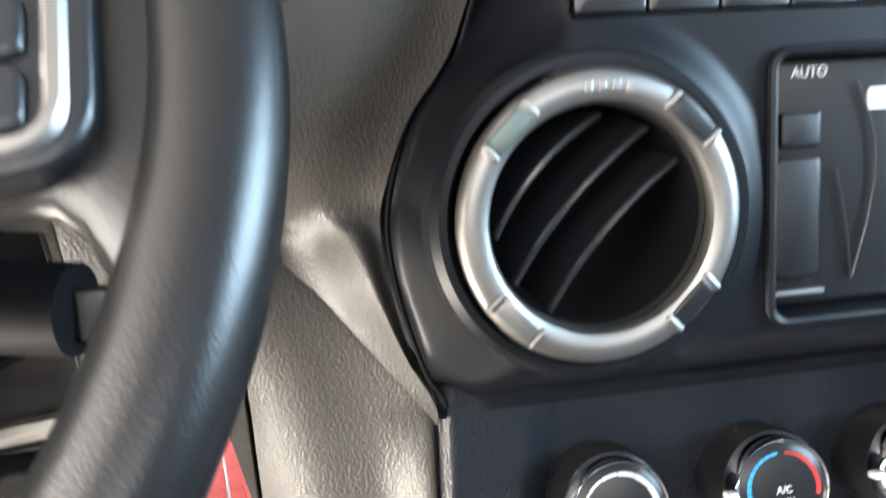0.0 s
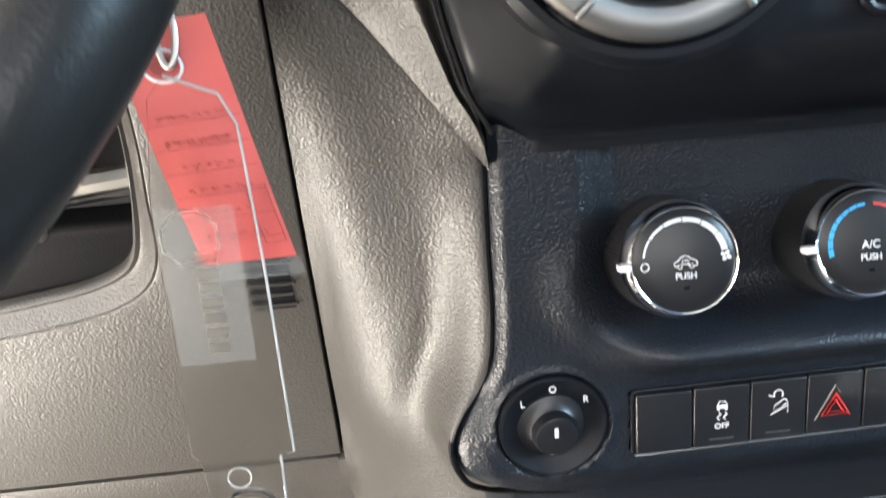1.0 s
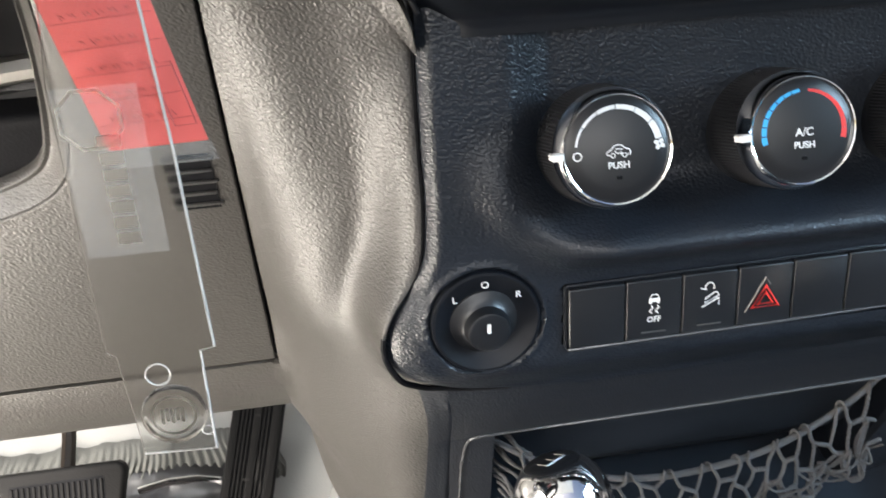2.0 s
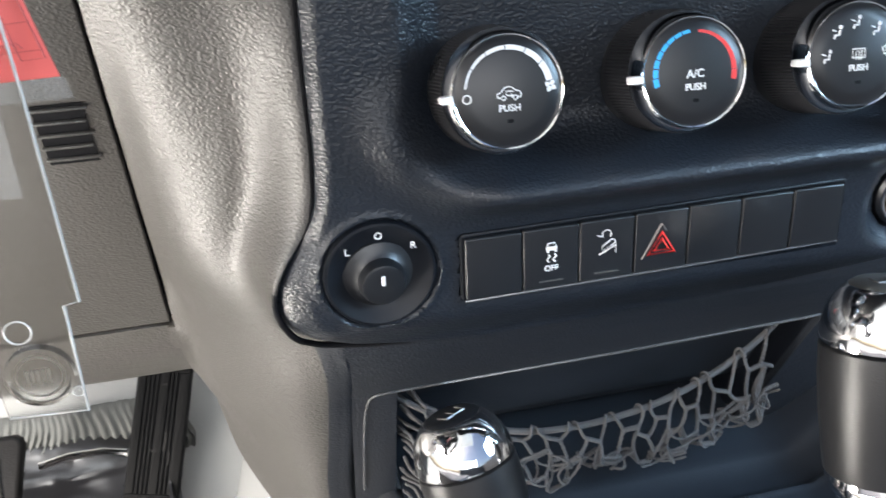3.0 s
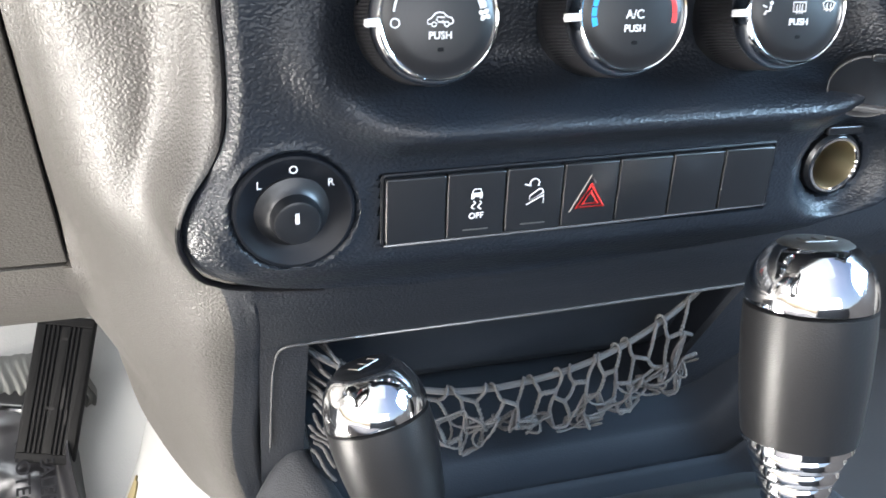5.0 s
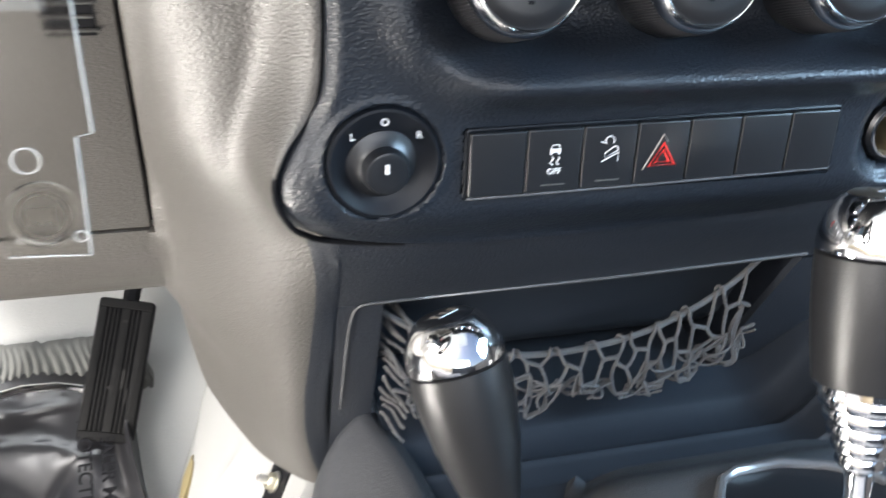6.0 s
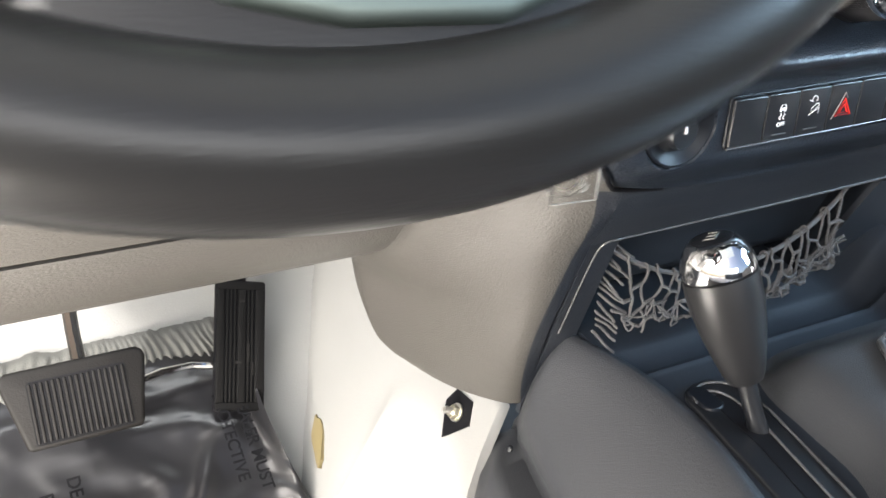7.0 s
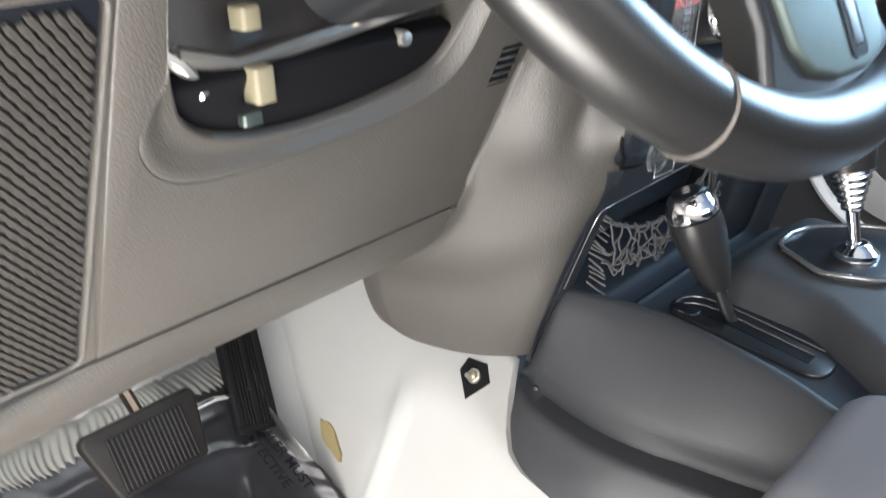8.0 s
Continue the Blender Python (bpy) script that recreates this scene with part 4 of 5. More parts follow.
# stepped tray in front of the pocket
part("tray", Geo().sheet([[(x, y, z + 0.05 * ease(0.445, 0.50, x)) for x in np.linspace(0.190, 0.50, 24)] for y, z in ((0.624, 0.338), (0.575, 0.330), (0.552, 0.3245), (0.543, 0.3222), (0.5385, 0.3215), (0.5355, 0.3200), (0.531, 0.3175), (0.523, 0.3158), (0.513, 0.3158), (0.5075, 0.3172), (0.5050, 0.3198), (0.5035, 0.3212), (0.5022, 0.3210), (0.5010, 0.3202), (0.498, 0.3194), (0.488, 0.3188), (0.4795, 0.3185))], (0, 0.003, -0.004)), TRAY, pocket, sharp=50)

# ---- cargo net ----
net = thing("cargo_net", "dark grey elastic cord net stretched across the storage pocket", "net")
cord = smooth([(0.180, 0.420), (0.20, 0.405), (0.225, 0.392), (0.26, 0.3815), (0.29, 0.3795), (0.315, 0.381), (0.345, 0.385), (0.369, 0.391), (0.40, 0.403), (0.426, 0.418), (0.438, 0.428)])


def cord_y(x):
    return 0.542 - 0.014 * math.sin(math.pi * min(max((x - 0.18) / 0.26, 0), 1))


part("bungee", Geo().tube([(x, cord_y(x), cord(x)) for x in np.linspace(0.180, 0.438, 50)], 0.0020, 8), NETTING, net)
rnd = random.Random(4)
mesh = Geo()


def strand(a, b, r=0.0010, sag=0.0022):
    mid = (a + b) / 2 + Vector((rnd.uniform(-1, 1), rnd.uniform(-1, 1), rnd.uniform(-1.4, 0.2))) * sag
    q = [a * (1 - s) ** 2 + mid * 2 * s * (1 - s) + b * s ** 2 for s in np.linspace(0, 1, 13)]
    mesh.tube(q, [r * (0.78 + 0.50 * (k % 2)) * rnd.uniform(0.9, 1.12) for k in range(13)], 6)


def bar(a, b):
    """A knitted cross bar, ribbed along its length."""
    n = 9
    mesh.tube([a.lerp(b, k / (n - 1)) for k in range(n)], [0.0014 + 0.0005 * (k % 2) for k in range(n)], 7, flat=0.8)


# staggered rows of short cross bars, joined by slack legs into six-sided cells
step, rows_down = 0.0225, 5
ends = {}
for j in range(rows_down):
    for i in range(-1, 12):
        x = 0.190 + step * (i + (0.5 if j % 2 else 0)) + rnd.uniform(-0.0030, 0.0030)
        if not 0.192 < x < 0.434:
            continue
        top = cord(x)
        low = 0.343 + 0.007 * rnd.random() + 0.03 * ease(0.40, 0.445, x) + 0.012 * ease(0.215, 0.18, x)
        z = top + (low - top) * (0.27, 0.50, 0.70, 0.87, 1.0)[j] + rnd.uniform(-0.0045, 0.0045)
        y = cord_y(x) - 0.005 * math.sin(math.pi * (j + 1) / 6) + rnd.uniform(-0.004, 0.004)
        w, t = 0.0042 * rnd.uniform(0.8, 1.2), rnd.uniform(-0.0025, 0.0025)
        ends[i, j] = (Vector((x - w, y, z - t)), Vector((x + w, y, z + t)))
        bar(*ends[i, j])
for (i, j), (a, b) in ends.items():
    if j == 0:
        for p, d in ((a, -0.004), (b, 0.004)):
            x = p.x + d
            c = Vector((x, cord_y(x), cord(x)))
            strand(p, c + Vector((0, -0.0026, 0)), 0.0011)
    for o in ((i - 1, i) if j % 2 == 0 else (i, i + 1)):
        if (o, j + 1) in ends:
            q = ends[o, j + 1]
            strand(a if q[0].x < a.x else b, q[1] if q[0].x < a.x else q[0], 0.0011)
# tangled slack at the bottom
keys_low = [p for (i, j), p in ends.items() if j >= 1]
for _ in range(700):
    p, q = rnd.choice(keys_low), rnd.choice(keys_low)
    if 0.004 < abs(p[0].x - q[0].x) < 0.019 and max(p[0].z, q[0].z) < cord(p[0].x) - 0.017:
        strand(p[0] + Vector((0, rnd.uniform(-0.004, 0.003), 0)), q[1] + Vector((0, -0.003, rnd.uniform(-0.003, 0.005))), 0.0008, 0.011)
tagged(part("mesh", mesh, NETTING, net), kind="stuff")
for (i, j), (a, b) in ends.items():
    if j == 0:
        for x in (a.x - 0.004, b.x + 0.004):
            c = Vector((x, cord_y(x), cord(x)))
            part("loop", Geo().tube([c + Vector((0.0035 * s, 0.0028 * math.cos(q), 0.0032 * math.sin(q))) for s, q in zip(np.linspace(0, rnd.choice((-1, 1)), 9), np.linspace(math.pi, -0.6, 9))], 0.0009, 6), NETTING, net)
# bunched cords at the fixed end
for k in range(14):
    x0, z0 = 0.1880 + 0.003 * rnd.random(), 0.421 - 0.0064 * k
    x1 = x0 + rnd.uniform(0.008, 0.020)
    drop = rnd.uniform(0.010, 0.018)
    part("gathered_cord", Geo().tube([(x0 + (x1 - x0) * s + 0.0008 * math.sin(6 * s + k), 0.550 - 0.012 * s + 0.002 * math.sin(5 * s + k), z0 - drop * s) for s in np.linspace(0, 1, 11)], [0.0010 + 0.0003 * (j % 2) for j in range(11)], 7), NETTING, net)


# ---- tunnel console ----
console = thing("floor_console", "charcoal plastic floor console with two lever openings and cup holder", "console")
top_x = smooth([(0.00, 0.07), (0.267, 0.136), (0.323, 0.160), (0.383, 0.178), (0.448, 0.192), (0.511, 0.190), (0.557, 0.180), (0.60, 0.17)])
crease_x = smooth([(0.0, 0.16), (0.26, 0.150), (0.315, 0.140), (0.403, 0.125), (0.49, 0.119), (0.574, 0.136), (0.61, 0.150)])
grid = []
for y in np.concatenate([np.linspace(-0.10, 0.50, 36), np.linspace(0.51, 0.612, 26)]):
    t, c = top_x(y), crease_x(y)
    f = ease(0.568, 0.614, y)
    dz, dx = -0.10 * f, 0.010 * f
    g = max(ease(0.50, 0.40, y), 0.8 * ease(0.600, 0.565, y))
    low, high = Vector((c + 0.008, 0.222)), Vector((t - 0.006, 0.3195))
    face = [low.lerp(high, k) + Vector((-0.0075, 0.0045)) * math.sin(math.pi * k) for k in (0.12, 0.3, 0.5, 0.7, 0.86)]
    sect = [(c - 0.036, 0.02), (c - 0.036, 0.12), (c - 0.033, 0.160), (c - 0.026, 0.186), (c - 0.017, 0.2035), (c - 0.012, 0.2085), (c - 0.006, 0.2095), (c + 0.002 + 0.016 * g, 0.2100), (c + 0.006 + 0.015 * g, 0.2130 + 0.006 * g), *[tuple(q) for q in face], (t - 0.002, 0.3228), (t + 0.005, 0.3258), (t + 0.009, 0.3252), (t + 0.011, 0.3215)]
    grid.append([(x + dx * (1 if z > 0.2 else 0.5), y, z + (dz * (z - 0.21) / 0.116 if z > 0.21 else 0)) for x, z in sect])
last = grid[-1]
grid.append([(x * 0.5 + 0.5 * 0.165, y + 0.008, z * 0.9) for x, y, z in last])
part("side_panel", Geo().sheet(grid, (0.004, 0, -0.002)), CONSOLE, console, "smooth charcoal side cover", sharp=60)
ridge = smooth([(-0.10, 0.10), (0.10, 0.13), (0.253, 0.182), (0.30, 0.220), (0.336, 0.247), (0.40, 0.262), (0.44, 0.268), (0.50, 0.30)])
grid = []
for y in np.linspace(-0.10, 0.478, 60):
    t = top_x(y) + 0.0105
    g = max(ridge(y), t + 0.02)
    sect = [(t, 0.3225), (g - 0.006, 0.3225), (g - 0.002, 0.3235), (g + 0.003, 0.330), (g + 0.010, 0.344), (g + 0.020, 0.3525), (g + 0.034, 0.3555), (0.44, 0.3555), (0.46, 0.352), (0.475, 0.34), (0.485, 0.30), (0.49, 0.10)]
    k = ease(0.43, 0.478, y) * 0.028 + 0.010 * ease(0.30, 0.10, y)
    grid.append([(x, y, z - k * ease(0.325, 0.35, z)) for x, z in sect])
part("gate_channel", Geo().sheet([row[:3] for row in grid], (0, 0, -0.006)), TRAY, console, "dark sunken channel round the lever gate")
grid = [row[2:] for row in grid]
part("top_cover", Geo().sheet(grid, (0, 0, -0.006)), COVER, console, "dark satin lever surround", sharp=60)


def bend(x, y):
    return (x - 0.26 * max(0.425 - y, 0) ** 1.0 * 0.85, y)


# lever gate of the transfer case
gate = part("lever_gate", Geo().prism([bend(x, y) for x, y in rounded(0.207, 0.305, 0.2545, 0.474, 0.020, 8)], 0.318, 0.3262, None, 0.002), SMOOTH, console, "black slotted lever gate with pale edge lines")
part("slot", Geo().prism([bend(x, y) for x, y in ([(0.222, 0.325), (0.2375, 0.325), (0.2375, 0.36), (0.2375, 0.40), (0.2375, 0.455), (0.222, 0.455), (0.222, 0.40), (0.222, 0.36)])], 0.320, 0.3268), BLACK, gate)
for k, (u0, u1, v0, v1) in enumerate(((0.2140, 0.2370, 0.314, 0.461), (0.210, 0.2510, 0.309, 0.469))):
    n = 30
    right = [bend(u1, v0 + 0.012 + (v1 - v0 - 0.03) * i / n) for i in range(n + 1)]
    tip = [bend((u0 + u1) / 2 + (u1 - u0) / 2 * math.cos(a), v1 - 0.018 + 0.018 * math.sin(a)) for a in np.linspace(0.3, math.pi - 0.1, 10)]
    part("edge_line", Geo().tube([(x, y, 0.3274) for x, y in right + tip], 0.0010, 8), TRIM_GLINT, gate)
part("gate_end", Geo().prism([bend(x, y) for x, y in rounded(0.2105, 0.440, 0.2275, 0.469, 0.007, 5)], 0.322, 0.3285, None, 0.002), SATIN, gate)
# selector base
plate = [(0.335, 0.309), (0.458, 0.316), (0.456, 0.358), (0.446, 0.380), (0.420, 0.409), (0.405, 0.418), (0.382, 0.425), (0.355, 0.424), (0.344, 0.419), (0.336, 0.408), (0.314, 0.372), (0.311, 0.362), (0.314, 0.350), (0.326, 0.318)]
base = part("selector_base", Geo().prism(plate, 0.345, 0.3600, None, 0.003), SMOOTH, console, "black selector base with raised bright rim")
part("rim", Geo().tube([(x, y, 0.3608) for x, y in plate], 0.0030, 10, cyclic=True), TRIM_GLINT, base)
# fasteners seen on the near corner
part("clip", Geo().lathe([(0.0, 0.0016), (0.0022, 0.0012), (0.003, 0.0), (0.003, -0.001)], pose(0.1345, 0.572, 0.2265, 0, -70, 25), 16), SATIN, console)


# ---- levers ----
def lever(name, label, foot, top, r, body, shaft_r, collar):
    """A lever from its foot to the middle of its cap. body: knob length."""
    ob = thing(name, label, "gear lever")
    foot, top = Vector(foot), Vector(top)
    axis = (top - foot).normalized()
    turn = axis.to_track_quat("Z", "Y").to_matrix().to_4x4()
    m = Matrix.Translation(top) @ turn
    k = r / 0.0248
    part("cap", Geo().lathe([(0.0, 0.0010 * k), (0.0120 * k, 0.0009 * k), (0.0150 * k, 0.0), (0.0172 * k, -0.0016 * k), (0.0215 * k, -0.0075 * k), (0.0240 * k, -0.0145 * k), (0.0248 * k, -0.0205 * k), (0.0246 * k, -0.0222 * k), (0.0238 * k, -0.0228 * k)], m, 56, close=False), CAPCHROME, ob, "polished chrome cap")
    part("shift_plate", Geo().lathe([(0.0, 0.0019 * k), (0.0125 * k, 0.0016 * k), (0.0142 * k, 0.0004)], m, 40, close=False), VENTGREY if collar else SMOOTH, ob)
    for x0, y0, x1, y1 in ((-0.006, 0.004, 0.006, 0.004), (-0.006, 0.004, -0.006, -0.003), (0.0, 0.004, 0.0, -0.003), (0.006, 0.004, 0.006, -0.003)):
        part("shift_mark", Geo().tube([m @ Vector((x0 * k, y0 * k, 0.0021 * k)), m @ Vector((x1 * k, y1 * k, 0.0021 * k))], 0.00045, 6), VENTGREY, ob)
    h = -0.0226 * k
    part("grip", Geo().lathe([(0.0225 * k, h - 0.0004), (0.0247 * k, h - 0.0014), (0.0250 * k, h - 0.012), (0.0243 * k, h - body * 0.30), (0.0215 * k, h - body * 0.55), (0.0175 * k, h - body * 0.77), (0.0140 * k, h - body * 0.94), (0.0120 * k, h - body)] if not collar else
         [(0.0225 * k, h - 0.0004), (0.0247 * k, h - 0.0014), (0.0250 * k, h - 0.012), (0.0246 * k, h - body * 0.5), (0.0232 * k, h - body * 0.85), (0.0222 * k, h - body)], m, 56), HANDLE, ob, "black leather-wrapped grip")
    end = h - body
    if collar:
        prof = [(0.0214 * k, end), (0.0216 * k, end - 0.003), (0.0192 * k, end - 0.004)]
        for q in range(5):
            a, b = 0.0182 - 0.0022 * q, end - 0.005 - 0.0075 * q
            prof += [(a * k, b), ((a + 0.0008) * k, b - 0.0025), ((a + 0.0004) * k, b - 0.0055), ((a - 0.0014) * k, b - 0.0068)]
        prof += [(shaft_r, prof[-1][1] - 0.002)]
        part("chrome_collar", Geo().lathe(prof, m, 48), CHROME, ob, "stepped chrome collar")
        end = prof[-1][1]
    length = (foot - (m @ Vector((0, 0, end)))).length
    part("shaft", Geo().lathe([(shaft_r, end + 0.004), (shaft_r * 0.95, end - length * 0.6), (shaft_r * 1.15, end - length)], m, 24), CHROME if collar else SMOOTH, ob)
    return ob


lever("transfer_lever", "short lever with chrome cap and black tapered leather grip", (0.230, 0.412, 0.322), (0.2010, 0.4570, 0.4545), 0.0246, 0.078, 0.0065, False)
lever("selector_lever", "tall automatic selector with chrome cap and stepped chrome collar", (0.372, 0.3535, 0.360), (0.378, 0.3945, 0.5285), 0.0268, 0.059, 0.0065, True)
skirt = link("lever_boot", Geo().lathe([(0.022, 0.0), (0.021, 0.006), (0.016, 0.010), (0.012, 0.014), (0.008, 0.015)], pose(0.372, 0.3535, 0.3605), 24), CHROME)
tagged(skirt, "bright metal boot ring at the foot of the selector", "lever boot")

# ---- footwell ----
rnd = random.Random(9)


def lump(p, s=14.0):
    return noise.noise(Vector(p) * s)


carpet = thing("floor_insulation", "off-white moulded insulation lining the footwell", "carpet", kind="structure")
grid = []
for y in np.linspace(0.40, 1.06, 60):
    row = []
    for z in np.linspace(-0.01, float(np.interp(y, [0.40, 0.56, 0.585, 0.602, 0.612, 0.66, 0.70, 0.76], [0.12, 0.15, 0.165, 0.205, 0.238, 0.25, 0.30, 0.42])), 46):
        x = 0.004 + 0.6 * z
        x -= 0.020 * ease(0.62, 0.95, y) * ease(0.05, 0.3, z)
        x += 0.004 * lump((0, y, z), 9) + 0.0016 * lump((3, y, z), 30)
        x -= 0.014 * math.exp(-((y - 0.739) / 0.0055) ** 2) * ease(0.185, 0.15, z)
        x += 0.006 * abs(lump((1, y * 1.6, z), 16)) * ease(0.20, 0.30, z)
        row.append((x, y, z))
    grid.append(row)
part("tunnel_side", Geo().sheet(grid, (0.01, 0, -0.004)), CARPET, carpet, sharp=80)
grid = []
for x in np.linspace(-0.62, 0.14, 50):
    row = []
    for u in np.linspace(0, 1, 50):
        if u < 0.35:
            y, z = 0.30 + 0.45 * u / 0.35, 0.0
        else:
            s = (u - 0.35) / 0.65
            y, z = 0.75 + 0.27 * min(s / 0.55, 1) ** 0.9, 0.23 * min(s / 0.55, 1) ** 1.1 + 0.24 * max((s - 0.55) / 0.45, 0)
        row.append((x, y + 0.003 * lump((x, y, z), 12), z + 0.004 * lump((x, y + 5, z), 10)))
    grid.append(row)
part("floor_pan", Geo().sheet(grid, (0, 0.004, -0.01)), CARPET, carpet, sharp=80)
# torn patch with foam showing
part("foam_patch", Geo().prism([(0.0095 * math.cos(a) * abs(math.cos(a)) ** 0.4 * (1 + 0.25 * math.sin(3 * a)), 0.030 * math.sin(a) * (1 + 0.1 * math.cos(5 * a))) for a in np.linspace(0, 2 * math.pi, 26, endpoint=False)], -0.004, 0.0009, Matrix.Translation((0.0515, 0.822, 0.084)) @ Matrix(((0, 0.514, -0.857, 0), (1, 0, 0, 0), (0, 0.857, 0.514, 0), (0, 0, 0, 1))) @ pose(0, 0, 0, 0, 0, -58)), OCHRE, carpet, "ochre foam showing through a hole")

# grey quilted padding, pleated
pad = Geo()
grid = []
for x in np.linspace(-0.60, 0.02, 420):
    row = []
    for s in np.linspace(0, 1, 12):
        z = 0.132 + 0.046 * s
        y = 0.925 + 0.03 * s - 0.0026 * math.sin(x * 820 + 5 * math.sin(x * 47) + 2 * s) * math.sin(math.pi * (0.1 + 0.8 * s)) - 0.012 * math.sin(math.pi * s)
        row.append((x + 0.006 * math.sin(5 * s + 20 * x), y + 0.004 * lump((x * 6, 0, s), 22), z + 0.004 * lump((x, 9, 0), 45) * s))
    grid.append(row)
padding = thing("padding_roll", "pleated grey quilted padding along the toe board", "padding")
part("quilt", pad.sheet(grid, (0, 0.012, 0)), PADDING, padding, sharp=70)
part("binding", Geo().tube([Vector(r[0]) + Vector((0, 0.005, -0.001)) for r in grid[::6]], 0.0045, 8), PADDING, padding)

# black plastic film over the mat
film = thing("floor_mat", "wrinkled black plastic film over the floor mat, with lettering", "floor mat")
grid = []
for x in np.linspace(-0.58, 0.035, 170):
    row = []
    for s in np.linspace(0, 1, 60):
        y = 0.60 + 0.335 * s
        z = 0.018 + 0.135 * ease(0.40, 1.05, s) + 0.006 * lump((x, y, 0), 9) + 0.006 * (1 - abs(lump((x * 0.6 + y, y * 1.7, 2), 17))) ** 3 + 0.0014 * lump((x + y, y, 7), 50)
        for x0, y0, x1, y1, high in ((-0.02, 0.86, -0.17, 0.74, 0.010), (-0.03, 0.84, -0.22, 0.66, 0.008), (0.0, 0.80, -0.10, 0.66, 0.008), (-0.20, 0.80, -0.34, 0.70, 0.009), (-0.25, 0.76, -0.42, 0.74, 0.008)):
            k = min(max(((x - x0) * (x1 - x0) + (y - y0) * (y1 - y0)) / ((x1 - x0) ** 2 + (y1 - y0) ** 2), 0), 1)
            gap = math.hypot(x - x0 - k * (x1 - x0), y - y0 - k * (y1 - y0) - 0.008 * math.sin(9 * k))
            z += high * math.exp(-(gap / 0.008) ** 2) * math.sin(math.pi * (0.12 + 0.8 * k))
        edge = ease(0.035, 0.015, x) * ease(-0.58, -0.56, x)
        side = 0.02 * ease(0.6, 1.0, s) * ease(-0.02, 0.03, x)
        row.append((x - side + 0.010 * lump((y, 0, 4), 12), y - 0.05 * ease(-0.01, 0.035, x) * s, z * (0.35 + 0.65 * edge) + 0.004))
    grid.append(row)
part("film", Geo().sheet(grid, (0, 0.001, -0.006)), FILM, film, sharp=80)

for text, x, y, a in (("DEALER MUST", -0.017, 0.828, -88), ("PROTECTIVE", -0.038, 0.835, -88), ("DEALER MUST", -0.190, 0.796, -88), ("PROTECTIVE", -0.216, 0.792, -88)):
    s = (y - 0.60) / 0.335
    letters(text, 0.0175, Matrix.Translation((x, y, 0.050 + 0.135 * ease(0.40, 1.05, s))) @ pose(0, 0, 0, 33, 0, 0) @ pose(0, 0, 0, 0, 0, a), BLACK, film, "printed_line", 0.0003)

# gas pedal
gas = thing("gas_pedal", "narrow black ribbed rubber accelerator pedal", "pedal")
up = Vector((0.0315, 0.0755, 0.111)).normalized()
out = Vector((1, 0, 0)).cross(up).normalized()
across = up.cross(out)
GM = Matrix.Translation((-0.0215, 0.8585, 0.1205)) @ Matrix((across, up, out)).transposed().to_4x4()
part("pad", Geo().prism(rounded(-0.0265, 0.0, 0.0265, 0.140, 0.004), -0.014, -0.0012, GM, 0.002), BLACK, gas)
for u0, u1 in ((-0.0255, -0.0172), (-0.0158, -0.0130), (-0.0116, -0.0088), (-0.0074, -0.0048), (-0.0034, 0.0056), (0.0070, 0.0096), (0.0110, 0.0138), (0.0152, 0.0255)):
    part("rib", Geo().prism(rounded(u0, 0.0095, u1, 0.1305, 0.0006, 2), -0.002, 0.0010, GM, 0.0008), RUBBER, gas)
for v0, v1 in ((0.001, 0.0095), (0.1305, 0.139)):
    part("end_band", Geo().prism(rounded(-0.0255, v0, 0.0255, v1, 0.0025, 3), -0.002, 0.0010, GM, 0.0008), RUBBER, gas)
for u, v, w, h in ((0.008, 0.062, 0.0014, 0.010), (-0.002, 0.052, 0.004, 0.0014), (0.001, 0.118, 0.003, 0.0012), (0.013, 0.045, 0.001, 0.007)):
    part("scuff", Geo().prism(rounded(u - w, v - h, u + w, v + h, 0.0006, 2), 0.0, 0.0014, GM), DUSTY, gas)
part("arm", Geo().tube([GM @ Vector(p) for p in ((0, 0.11, -0.02), (0, 0.17, -0.03), (0.0, 0.24, -0.01))], 0.009, 8), BLACK, gas)

# brake pedal
brake = thing("brake_pedal", "wide black rubber brake pedal with upright ribs", "pedal")
BM = Matrix(((1, 0, 0, -0.172), (0, 0.5, -0.866, 0.800), (0, 0.866, 0.5, 0.176), (0, 0, 0, 1)))
part("pad", Geo().prism([(-0.050, 0.002), (-0.046, 0.0), (0.047, 0.0), (0.051, 0.004), (0.062, 0.064), (0.060, 0.070), (0.055, 0.0735), (-0.058, 0.0735), (-0.063, 0.070), (-0.065, 0.063)], -0.014, 0.0, BM, 0.004), DUSTY, brake)
part("groove_bed", Geo().prism(rounded(-0.0425, 0.004, 0.0425, 0.062, 0.003, 3), -0.001, 0.0004, BM), BLACK, brake)
for k in range(17):
    u = -0.040 + k * 0.0050
    part("rib", Geo().prism(rounded(u - 0.0014, 0.006, u + 0.0014, 0.060, 0.0012, 2), -0.002, 0.0016, BM, 0.001), DUSTY, brake)
part("arm", Geo().tube([BM @ Vector(p) for p in ((0.005, 0.05, -0.012), (0.005, 0.10, -0.03), (0.008, 0.20, -0.02), (0.01, 0.30, 0.0))], 0.0065, 8, flat=1.6), DARKSTEEL, brake)
rod = link("metal_rod", Geo().tube([(-0.118, 0.885, 0.168), (-0.09, 0.888, 0.172), (-0.06, 0.89, 0.170), (-0.03, 0.895, 0.158), (-0.005, 0.90, 0.135)], 0.0042, 10), CHROME)
tagged(rod, "bare bright metal rod behind the pedals", "rod")
